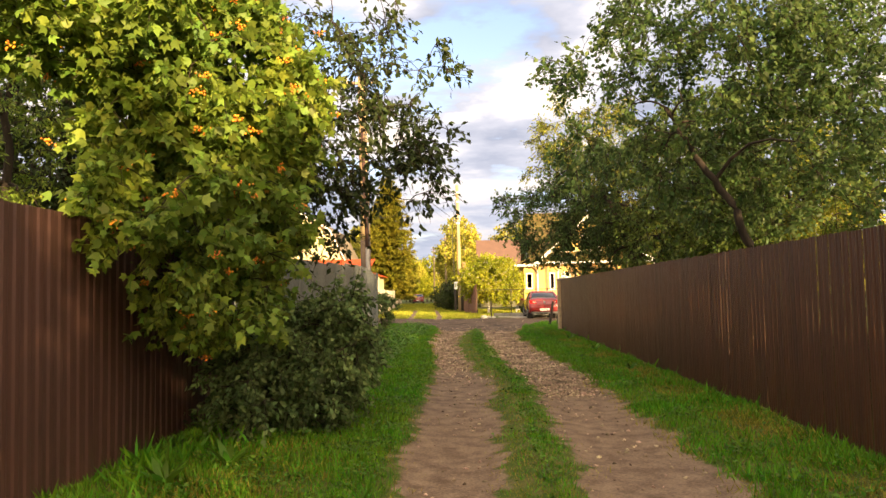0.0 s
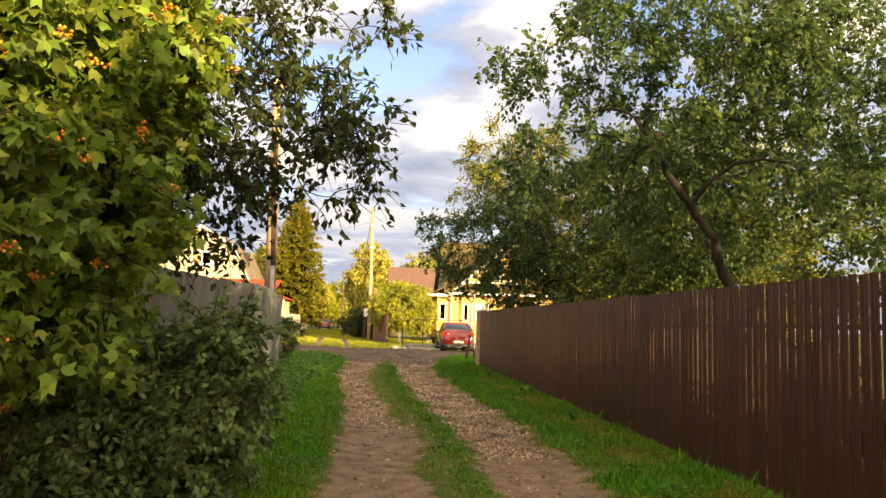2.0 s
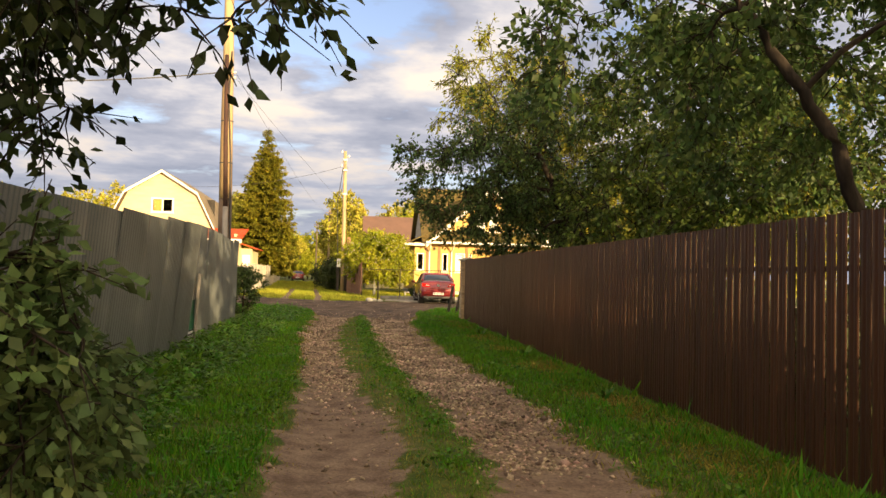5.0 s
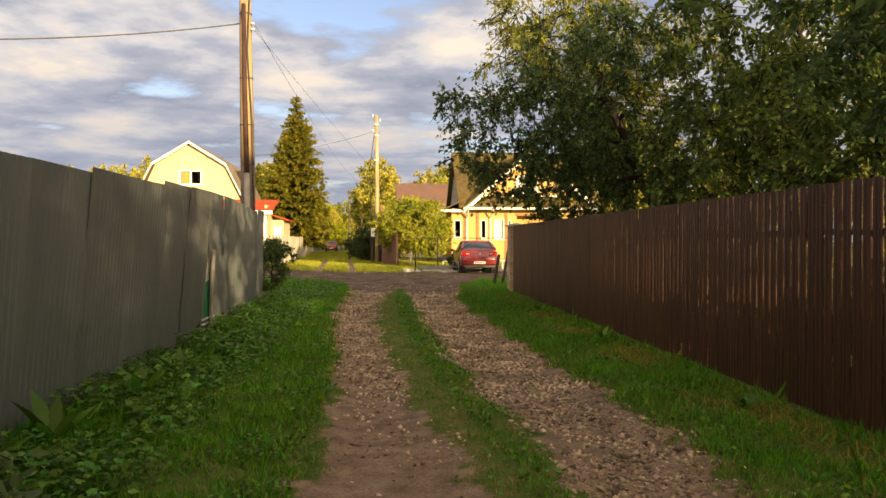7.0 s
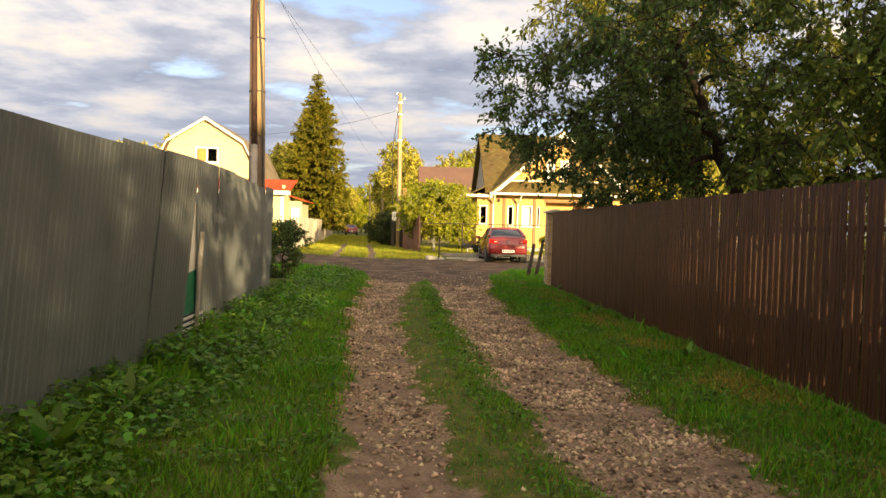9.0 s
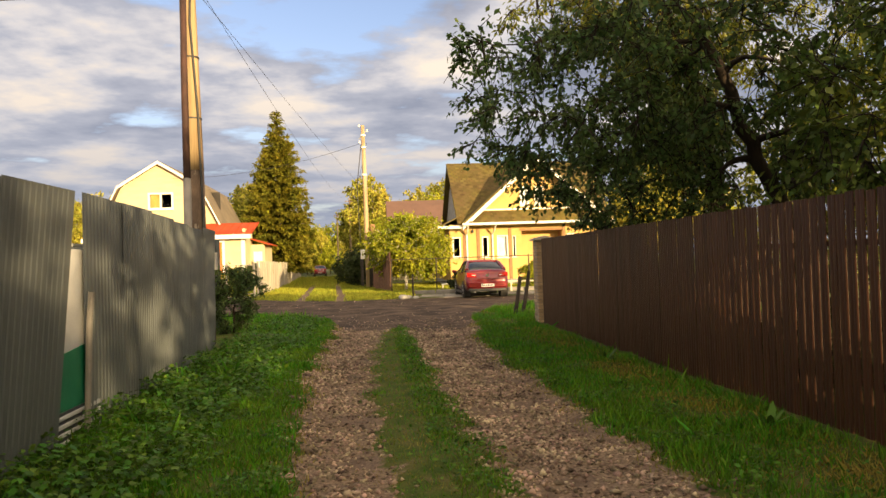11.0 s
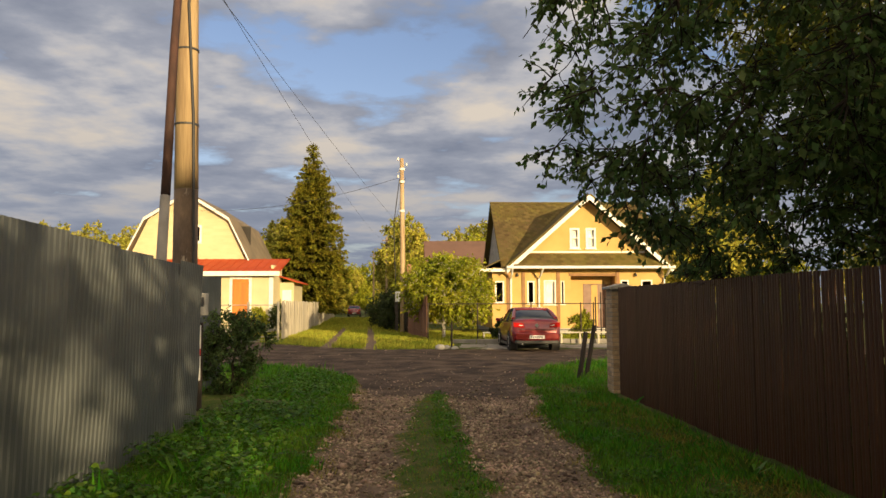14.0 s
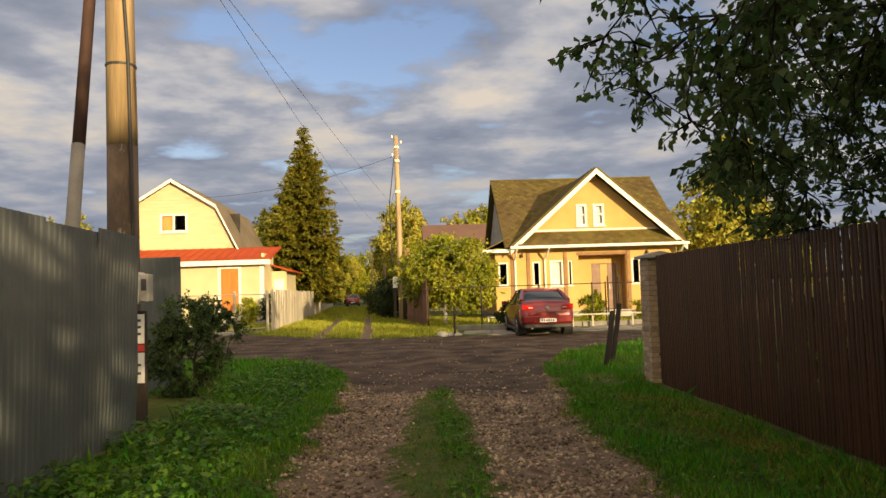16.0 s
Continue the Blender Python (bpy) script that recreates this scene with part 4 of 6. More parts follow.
def brown_fence():
    y0, y1 = -5.8, 27.76
    f = thing("picket_fence", (3.25, 10, 0), "long dark-brown metal picket fence with narrow gaps along the lane", "fence")
    rng = random.Random(5)
    y = y0 + 1.0
    while y < y1:
        fx = fence_x(y)
        part("post", box(fx + 0.05, fx + 0.11, y - 0.03, y + 0.03, -0.2, 1.84, 0.006), M["brown_metal"], f)
        y += 2.5
    for z in (0.42, 1.48):
        bm = bmesh.new()
        ends = [[bm.verts.new((fence_x(v) + dx, v, z + dz)) for dx, dz in ((0.010, 0), (0.048, 0), (0.048, 0.04), (0.010, 0.04))] for v in (y0, 6.0, y1)]
        for a, b in zip(ends, ends[1:]):
            for k in range(4):
                bm.faces.new((a[k], a[(k + 1) % 4], b[(k + 1) % 4], b[k]))
        bm.faces.new(ends[0])
        bm.faces.new(ends[-1][::-1])
        part("rail", bm, M["brown_metal"], f)
    me = picket_mesh(0.1045, 1.87, M["brown_metal"])
    pitch = 0.1195
    for i in range(int((y1 - y0) / pitch)):
        ob = adopt(new("picket", me), f)
        yy = y0 + pitch * (i + 0.5)
        ob.location = (fence_x(yy) + rng.uniform(-0.002, 0.002), yy + rng.gauss(0, 0.0022), 0.02 + rng.uniform(-0.007, 0.007))
        ob.rotation_euler = (rng.gauss(0, 0.0018), 0, rng.gauss(0, 0.008))


# ---- corrugated sheets ----
def sheet_mesh(width, height, pitch, depth, mat, seed=0):
    """A trapezoid-ribbed steel sheet, its width along y, ribs upright."""
    prof, y = [], 0.0
    while y < width - pitch * 0.9:
        prof += [(y, 0), (y + pitch * 0.34, 0), (y + pitch * 0.5, depth), (y + pitch * 0.84, depth)]
        y += pitch
    prof.append((width, 0))
    rng = random.Random(seed)
    zs = [0, height * 0.33, height * 0.66, height]
    return ribbed_solid("corrugated_sheet", prof, zs, [rng.uniform(-0.012, 0.012) for _ in zs], 0.003, mat)


def sheet_fence(name, label, start, end, width, height, pitch, depth, mat, drop, seed, lean=0.0):
    """Overlapping ribbed sheets on posts and rails; lean tips their tops towards the lane."""
    a, b = Vector((*start, 0)), Vector((*end, 0))
    run = b - a
    turn = math.atan2(run.y, run.x) - math.pi / 2
    f = thing(name, (a + b) / 2, label, "fence")
    rng = random.Random(seed)
    count = max(round(run.length / width), 1)
    w = run.length / count
    meshes = [sheet_mesh(w + 0.09, height, pitch, depth, M[mat], seed + k) for k in range(3)]
    for i in range(count):
        ob = adopt(new("corrugated_sheet", meshes[i % 3]), f)
        q = a + run * (i / count)
        ob.matrix_basis = Matrix.Translation((q.x, q.y, 0.02 + drop[i % len(drop)])) @ Euler((rng.gauss(0, 0.004), lean + rng.gauss(0, 0.004), turn + rng.gauss(0, 0.003))).to_matrix().to_4x4() @ Matrix.Translation((0.004 * (i % 2), 0, 0))
    side = Vector((-run.y, run.x, 0)).normalized()
    for i in range(0, count + 1, 2):
        q = a + run * (i / count) + side * 0.115
        q = Vector((q.x, min(q.y, max(a.y, b.y) - 0.03), 0)) if abs(run.y) > abs(run.x) else q
        part("post", box(q.x - 0.025, q.x + 0.025, q.y - 0.025, q.y + 0.025, -0.1, height - 0.12), M["steel"], f)
    for z in (0.4, height - 0.4):
        part("rail", tube([a + side * 0.075 + Vector((0, 0, z)), b + side * 0.075 + Vector((0, 0, z))], 0.018, 6), M["steel"], f)
    return f


brown_fence()
sheet_fence("sheet_fence", "red-brown corrugated steel sheet fence under the viburnum", (-3.12, -8.0), (-3.1, 9.3), 1.15, 2.06, 0.133, 0.010, "brown_sheet", [0, 0.01, -0.01], 3)
sheet_fence("sheet_fence", "weathered grey corrugated steel fence with stepped top edge", (-2.91, 9.35), (-2.90, 17.68), 1.08, 2.12, 0.088, 0.0055, "grey_sheet", [-0.18, -0.15, -0.13, -0.12, -0.08, -0.08, -0.02, -0.01], 4, 0.09)
sheet_fence("sheet_fence", "grey corrugated steel fence section with a leaning edge and dappled sun", (-2.93, 18.46), (-3.26, 25.2), 1.15, 2.12, 0.098, 0.009, "grey_sheet", [0.05, 0.05, 0.03, 0.0, -0.02, 0.02], 6, 0.022)
sheet_fence("sheet_fence", "grey corrugated steel fence turning along the crossing road", (-9.5, 28.95), (-3.95, 28.85), 1.15, 2.12, 0.098, 0.009, "grey_sheet", [0.0, 0.03], 8)


def gap_board():
    b = thing("sign_board", (-3.06, 18.0, 0), "leaning white and green board closing the gap in the grey fence", "board")
    part("panel", box(-2.96, -2.94, 17.5, 18.82, 0.02, 1.68, 0.003), M["board_white"], b, "white upper panel")
    part("band", prism([(17.5, 0.32), (18.82, 0.32), (18.82, 0.86), (17.5, 0.75)], "x", -2.939, -2.934), M["board_green"], b, "green slanting band")
    part("backing", box(-2.9395, -2.936, 17.5, 18.82, 0.03, 0.315), M["ink"], b)
    for k in range(4):
        z = 0.045 + k * 0.07
        part("slat", box(-2.933, -2.920, 17.5, 18.82, z, z + 0.036, 0.004), M["board_white"], b, "white horizontal slat")
    part("post", tube([(-2.895, 18.40, -0.1), (-2.85, 18.41, 1.0), (-2.83, 18.42, 1.30)], 0.028, 8), M["concrete_old"], b, "weathered grey steel post")


gap_board()


# ---- brick pillar ----
def brick_pillar():
    cx, cy = 3.49, 27.98
    p = thing("brick_pillar", (cx, cy, 0), "square sand-coloured brick pillar with a pale cap at the fence end", "pillar")
    part("core", box(cx - 0.185, cx + 0.185, cy - 0.185, cy + 0.185, -0.1, 1.86), M["mortar"], p)
    rng = random.Random(8)
    me = to_mesh("brick", box(-0.125, 0.125, -0.06, 0.06, 0, 0.065, 0.005), M["brick"])
    z, k = 0.01, 0
    while z < 1.82:
        # each course runs round the core as a pinwheel of four stretchers
        for q in range(4):
            a = q * math.pi / 2 + (math.pi if k % 2 else 0)
            side = 1 if k % 2 else -1
            u, v = side * 0.067, -0.132
            ob = adopt(new("brick", me), p)
            ob.location = (cx + u * math.cos(a) - v * math.sin(a) + rng.gauss(0, 0.003), cy + u * math.sin(a) + v * math.cos(a), z)
            ob.rotation_euler = (0, 0, a + rng.gauss(0, 0.012))
        z += 0.076
        k += 1
    part("cap", prism([(cx - 0.25, 1.865), (cx + 0.25, 1.865), (cx + 0.25, 1.90), (cx, 1.965), (cx - 0.25, 1.90)], "y", cy - 0.25, cy + 0.25), M["concrete"], p, "pale sloped metal cap")


brick_pillar()


def leaning_post(base, tip, r, label):
    bm = tube([base, (Vector(base) + Vector(tip)) / 2 + Vector((0.01, 0, 0)), tip], [r, r * 0.95, r * 0.85], 6)
    solo("gate_post", bm, M["post_dark"], label, "post", "old posts by the fence end")


leaning_post((3.12, 29.8, -0.1), (3.33, 29.9, 1.02), 0.055, "short dark weathered wooden post leaning beside the pillar")
leaning_post((3.62, 31.2, -0.1), (3.86, 31.3, 1.12), 0.055, "dark weathered wooden post leaning beside the other")

# log by the bush
solo("log", tube([(-3.05, 26.35, 0.05), (-2.7, 26.45, 0.075), (-2.3, 26.5, 0.06)], [0.06, 0.075, 0.055], 9), M["log"], "old grey log lying in the grass", "log", smooth=True)


# ---- poles and wires ----
def pole_one():
    x, y = -3.75, 26.3
    p = thing("utility_pole", (x, y, 0), "weathered wooden utility pole with a creosoted brace and cables", "utility pole")
    part("stub", tube([(x, y, -0.2), (x - 0.02, y, 1.5), (x - 0.03, y, 3.4)], [0.20, 0.19, 0.182], 14), M["pole_low"], p, "darker mottled lower part", True)
    part("shaft", tube([(x - 0.03, y, 3.4), (x - 0.06, y, 5.5), (x - 0.08, y, 7.4), (x - 0.12, y, 9.7)], [0.183, 0.168, 0.152, 0.125], 14), M["pole_old"], p, "paler streaked wooden shaft", True)
    part("brace", tube([(-3.44, 24.33, 2.97), (-3.63, 25.1, 5.2), (-3.80, 25.9, 7.4)], [0.062, 0.06, 0.055], 9), M["brace_dark"], p, "dark creosoted wooden brace", True)
    part("brace_stub", tube([(-3.22, 23.36, -0.2), (-3.44, 24.33, 3.0)], [0.072, 0.066], 8), M["concrete_old"], p, "pale concrete brace foot", True)
    for z in (4.4, 5.6, 7.25):
        part("band", tube([(x - 0.04 - 0.01 * (z - 4), y, z), (x - 0.04 - 0.01 * (z - 4), y, z + 0.03)], 0.190 - 0.009 * (z - 4), 14), M["wire"], p)
    part("conduit", tube([(x + 0.13, y - 0.14, 0.3), (x + 0.14, y - 0.13, 2.5), (x + 0.10, y - 0.15, 4.5), (x, y - 0.18, 6.3), (x + 0.04, y - 0.14, 7.6)], 0.022, 6), M["wire"], p, "black cable running down the pole", True)
    part("crossarm", box(x - 0.75, x + 0.5, y - 0.05, y + 0.05, 9.15, 9.25, 0.01), M["pole_wood"], p)
    for dx in (-0.65, -0.25, 0.15, 0.42):
        part("insulator", tube([(x + dx, y, 9.25), (x + dx, y, 9.33), (x + dx, y, 9.40)], [0.03, 0.045, 0.025], 8), M["insulator"], p)
    for dz in (7.0, 6.85):
        part("insulator", tube([(x + 0.1, y - 0.14, dz), (x + 0.17, y - 0.14, dz)], [0.03, 0.04], 8), M["insulator"], p)


def meter_boxes():
    b = thing("meter_box", (-3.53, 26.0, 1.42), "pale grey electricity meter box fixed by the pole", "meter box")
    part("case", box(-3.63, -3.45, 25.92, 26.12, 1.42, 1.80, 0.01), M["board_white"], b)
    part("door", box(-3.62, -3.46, 25.905, 25.919, 1.435, 1.785, 0.004), M["board_white"], b)
    part("meter", box(-3.448, -3.35, 25.94, 26.12, 1.45, 1.78, 0.008), M["concrete"], b)
    part("window", box(-3.43, -3.37, 25.934, 25.939, 1.58, 1.72), M["ink"], b)
    part("bracket", box(-3.67, -3.50, 26.121, 26.2, 1.5, 1.56), M["steel"], b)
    n = thing("notice", (-3.53, 26.06, 0), "white and red printed notices pasted below the meter box", "notice")
    part("backing", box(-3.67, -3.41, 26.04, 26.08, -0.05, 1.34, 0.004), M["post_dark"], n)
    part("sheet", box(-3.65, -3.43, 26.030, 26.0385, 0.95, 1.30), M["paper"], n)
    part("sheet", box(-3.65, -3.43, 26.030, 26.0385, 0.48, 0.84), M["paper"], n)
    part("heading", box(-3.65, -3.43, 26.030, 26.0385, 0.855, 0.935), M["paper_red"], n)
    for z in (1.05, 1.13, 1.21, 0.58, 0.68):
        part("print_line", box(-3.62, -3.47, 26.026, 26.029, z, z + 0.03), M["ink"], n)


def pole_two():
    x, y = -0.72, 54.2
    p = thing("utility_pole", (x, y, 0), "slim sunlit wooden utility pole with a white meter box", "utility pole")
    part("shaft", tube([(x, y, -0.2), (x - 0.03, y, 4.8), (x - 0.08, y, 9.55)], [0.16, 0.135, 0.105], 10), M["pole_wood"], p, "", True)
    part("stub", tube([(x + 0.17, y - 0.1, -0.2), (x + 0.15, y - 0.1, 3.0)], [0.12, 0.11], 8), M["post_dark"], p, "dark footing timber", True)
    part("meter_case", box(x - 0.42, x - 0.15, y - 0.22, y - 0.02, 1.75, 2.3, 0.02), M["white_paint"], p, "white metal meter box")
    part("lamp_box", box(x + 0.2, x + 0.45, y - 0.2, y, 3.2, 3.75, 0.02), M["ochre_dark"], p)
    for z in (8.2, 8.9, 6.6):
        part("band", tube([(x - 0.07, y, z), (x - 0.07, y, z + 0.12)], 0.15, 10), M["insulator"], p)
    part("crossarm", tube([(x - 0.3, y, 8.75), (x + 0.2, y, 9.3)], 0.03, 6), M["steel"], p)
    for dx, dz in ((-0.28, 9.45), (0.18, 9.15), (-0.28, 8.5)):
        part("insulator", tube([(x + dx, y, dz), (x + dx, y, dz + 0.16)], [0.05, 0.035], 8), M["insulator"], p)
    part("down_cable", tube([(x - 0.2, y - 0.1, 8.4), (x - 0.5, y - 0.12, 6.0), (x - 0.45, y - 0.12, 4.0), (x - 0.4, y - 0.12, 2.7)], 0.025, 5), M["wire"], p)


def span(a, b, sag, r, label):
    pts = []
    for i in range(25):
        t = i / 24
        q = Vector(a).lerp(Vector(b), t)
        q.z -= sag * 4 * t * (1 - t)
        pts.append(q)
    solo("overhead_cable", tube(pts, r, 5), M["wire"], label, "cable", "overhead cables")


pole_one()
meter_boxes()
pole_two()
CABLE = "thin black overhead cable strung between the poles"
span((-3.59, 26.16, 7.0), (-3.35, 95.0, 8.7), 0.7, 0.0055, CABLE)
span((-3.59, 26.16, 6.85), (0.2, 95.0, 8.7), 0.4, 0.0055, CABLE)
span((-3.95, 26.3, 7.03), (-22.0, 18.0, 6.2), 1.15, 0.016, "black service cable running from the pole over the gardens")
span((-0.95, 54.2, 8.5), (-13.2, 59.9, 7.4), 0.5, 0.010, "black service cable from the pole to the cream house")
span((-0.6, 54.2, 8.5), (-3.1, 95.0, 8.7), 0.9, 0.009, CABLE)


def far_pole(x, y, h):
    p = thing("utility_pole", (x, y, 0), "distant pale wooden utility pole along the grassy lane", "utility pole")
    part("shaft", tube([(x, y, -0.2), (x, y, h)], [0.16, 0.1], 8), M["pole_wood"], p)
    part("crossarm", box(x - 0.5, x + 0.5, y - 0.05, y + 0.05, h - 0.4, h - 0.3), M["pole_wood"], p)


far_pole(-3.0, 95.0, 9.0)
far_pole(-5.6, 118.0, 9.0)


# ---- houses ----
def wall_y(x0, x1, z0, z1, y0, y1, holes):
    """An upright wall across x with openings (x0, x1, z0, z1) that go right through it."""
    xs = sorted({x0, x1, *[v for h in holes for v in h[:2]]})
    zs = sorted({z0, z1, *[v for h in holes for v in h[2:]]})
    bm = bmesh.new()
    for a, b in zip(xs, xs[1:]):
        for c, d in zip(zs, zs[1:]):
            u, w = (a + b) / 2, (c + d) / 2
            if not any(h[0] < u < h[1] and h[2] < w < h[3] for h in holes):
                box(a, b, y0, y1, c, d, 0, bm)
    bmesh.ops.remove_doubles(bm, verts=bm.verts[:], dist=0.0005)
    return bm


def window_unit(parent, x0, x1, z0, z1, y, mullions=1, bar=0.07, curtain=None, frame_mat="white_paint", crossbar=False):
    """Frame, panes, sill and an optional curtain in an opening that looks along -y."""
    bm = bmesh.new()
    for a, b, c, d in ((x0, x0 + bar, z0, z1), (x1 - bar, x1, z0, z1), (x0 + bar, x1 - bar, z0, z0 + bar), (x0 + bar, x1 - bar, z1 - bar, z1)):
        box(a, b, y - 0.03, y + 0.05, c, d, 0, bm)
    for k in range(1, mullions):
        u = x0 + (x1 - x0) * k / mullions
        box(u - bar / 2, u + bar / 2, y - 0.025, y + 0.045, z0 + bar, z1 - bar, 0, bm)
    if crossbar:
        u = z0 + (z1 - z0) * 0.52
        box(x0 + bar, x1 - bar, y - 0.02, y + 0.04, u - bar / 3, u + bar / 3, 0, bm)
    w = part("window", bm, M[frame_mat], parent, "white-framed window")
    for k in range(mullions):
        a, b = x0 + (x1 - x0) * k / mullions + bar / 2, x0 + (x1 - x0) * (k + 1) / mullions - bar / 2
        ob = part("pane", box(a, b, y + 0.01, y + 0.018, z0 + bar / 2, z1 - bar / 2), M["glass"], w)
        ob.visible_shadow = False
    part("sill", box(x0 - 0.05, x1 + 0.05, y - 0.10, y - 0.031, z0 - 0.05, z0 - 0.01), M[frame_mat], w)
    if curtain:
        part("curtain", box(curtain[0], curtain[1], y + 0.12, y + 0.13, z0, z1), M[curtain[2]], w)
    return w


def shingles(origin, along, up, across, rows, seed, narrow=0.0):
    """Courses of thin overlapping tabs on a roof plane."""
    rng = np.random.default_rng(seed)
    o, u, v = np.array(origin, float), np.array(along, float), np.array(up, float)
    n = unit(np.cross(u, v))
    verts = []
    for r in range(rows):
        trim = narrow * r / rows / np.linalg.norm(u)
        for k in range(across):
            a = max((k + 0.5 * (r % 2)) / across, trim)
            b = min((k + 1 + 0.5 * (r % 2)) / across, 1 - trim)
            if b - a < 0.2 / across:
                continue
            lift = 0.014 + rng.uniform(0, 0.02)
            g = 0.006
            p, q = r / rows, min((r + 1.25) / rows, 1.0)
            cut = 0.18 * (b - a)
            verts.append([o + u * (a + g) + v * (p + 0.25 / rows) + n * lift, o + u * (a + cut) + v * p + n * lift, o + u * (b - cut) + v * p + n * lift, o + u * (b - 0.002) + v * (p + 0.25 / rows) + n * lift, o + u * (b - 0.002) + v * q + n * 0.003, o + u * (a + 0.002) + v * q + n * 0.003])
    verts = np.array(verts)
    faces = np.arange(len(verts) * 6).reshape(-1, 6)
    return quick_mesh("shingle_covering", verts.reshape(-1, 3), faces, M["shingle_tab"])


def ochre_house():
    h = thing("ochre_house", (8.5, 57, 0), "ochre rendered house with mossy shingle roof and white-trimmed gable", "house")
    F = 52.4
    holes = [(4.05, 4.52, 1.66, 2.80), (5.72, 6.10, 1.62, 2.80), (6.58, 7.22, 1.58, 2.84), (7.48, 7.66, 1.6, 2.8), (8.0, 10.35, 0.35, 3.05), (10.62, 11.05, 1.6, 2.84), (11.7, 12.3, 1.6, 2.84)]
    part("front_wall", wall_y(3.9, 12.9, 0.35, 3.5, F, F + 0.3, holes), M["ochre"], h, "ochre rendered front wall")
    part("side_wall", box(3.9, 4.15, F + 0.3, 61.6, 0.35, 3.5), M["ochre"], h, "ochre side wall in shade")
    part("gable_end", prism([(F + 0.3, 3.51), (61.6, 3.51), (57.0, 7.2)], "x", 4.62, 4.80), M["concrete"], h, "pale grey gable-end wall in shade")
    part("side_wall", prism([(F + 0.3, 0.35), (61.6, 0.35), (61.6, 3.5), (57.0, 7.3), (F + 0.3, 3.5)], "x", 12.65, 12.9), M["ochre"], h)
    part("back_wall", box(3.9, 12.9, 61.6, 61.85, 0.35, 3.5), M["ochre"], h)
    part("inner_floor", box(4.15, 12.65, F + 0.3, 61.6, 0.30, 0.36), M["room"], h)
    part("inner_ceiling", box(4.15, 12.65, F + 0.3, 61.6, 3.38, 3.48), M["room"], h)
    part("inner_wall", box(4.15, 12.65, 55.4, 55.5, 0.36, 3.38), M["room"], h)
    part("plinth", box(3.86, 12.94, F - 0.04, 61.9, -0.1, 0.349), M["concrete"], h, "grey concrete plinth")
    # porch recess with the door
    part("recess_wall", wall_y(8.0, 10.35, 0.36, 3.05, 53.3, 53.4, [(8.85, 10.1, 0.36, 2.66)]), M["ochre"], h)
    part("recess_side", box(7.9, 7.998, F + 0.3, 53.4, 0.36, 3.05), M["ochre_dark"], h)
    part("recess_side", box(10.352, 10.45, F + 0.3, 53.4, 0.36, 3.05), M["ochre_dark"], h)
    part("recess_head", box(7.9, 10.45, F - 0.02, 53.4, 3.052, 3.2), M["ochre_dark"], h, "dark timber porch head")
    d = part("door", box(8.86, 10.09, 53.30, 53.36, 0.37, 2.65, 0.01), M["door_brown"], h, "brown double front door")
    # the stripe of light on the door is a plate in wall colour
    part("panel", box(9.28, 9.62, 53.285, 53.299, 0.45, 2.6), M["ochre"], d, "lit stripe on the door, built as a pale plate")
    part("handle", tube([(9.72, 53.26, 1.35), (9.72, 53.26, 1.6)], 0.02, 6), M["steel"], d)
    part("steps", prism([(52.2, 0.0), (51.6, 0.0), (51.6, 0.12), (51.9, 0.12), (51.9, 0.24), (52.2, 0.24)], "x", 8.2, 10.2), M["concrete"], h)
    # corner pilasters and dark surrounds
    for x in (5.5, 7.32, 10.45):
        part("pilaster", box(x - 0.06, x + 0.10, F - 0.05, F - 0.002, 0.36, 3.3), M["ochre_dark"], h, "brown corner strip")
    part("bay_return", box(4.66, 4.80, F - 0.05, F - 0.002, 0.36, 3.3), M["ochre_dark"], h)
    window_unit(h, 4.05, 4.52, 1.66, 2.80, F + 0.02)
    window_unit(h, 5.72, 6.10, 1.62, 2.80, F + 0.02)
    window_unit(h, 6.58, 7.22, 1.58, 2.84, F + 0.02, curtain=(6.6, 7.2, "curtain"))
    window_unit(h, 7.48, 7.66, 1.6, 2.8, F + 0.02, bar=0.04)
    window_unit(h, 10.62, 11.05, 1.6, 2.84, F + 0.02)
    window_unit(h, 11.7, 12.3, 1.6, 2.84, F + 0.02)
    # gable
    def rake(x, base=3.5, apex=7.12):
        return apex - abs(x - 8.9) * (apex - base) / 4.1
    gw = [(7.98, 8.50, 4.48, 5.56), (8.82, 9.36, 4.48, 5.56)]
    bm = bmesh.new()
    prism([(5.6, 3.9), (7.98, 3.9), (7.98, rake(7.98) - 0.05), (5.6, rake(5.6) - 0.05)], "y", F, F + 0.2, bm)
    prism([(9.36, 3.9), (12.2, 3.9), (12.2, rake(12.2) - 0.05), (9.36, rake(9.36) - 0.05)], "y", F, F + 0.2, bm)
    prism([(8.5, 3.9), (8.82, 3.9), (8.82, rake(8.82) - 0.05), (8.5, rake(8.5) - 0.05)], "y", F, F + 0.2, bm)
    for a, b, c, e in gw:
        prism([(a, 3.9), (b, 3.9), (b, c), (a, c)], "y", F, F + 0.2, bm)
        top = [(a, e), (b, e), (b, rake(b) - 0.05)] + ([(8.9, rake(8.9) - 0.05)] if a < 8.9 < b else []) + [(a, rake(a) - 0.05)]
        prism(top, "y", F, F + 0.2, bm)
    part("gable_wall", bm, M["ochre"], h, "ochre gable wall")
    part("gable_back", prism([(5.6, 3.9), (12.2, 3.9), (8.9, 6.8)], "y", 54.0, 54.1), M["room"], h)
    for a, b, c, e in gw:
        window_unit(h, a, b, c, e, F + 0.0, bar=0.10, crossbar=True, curtain=(a, b, "curtain"))
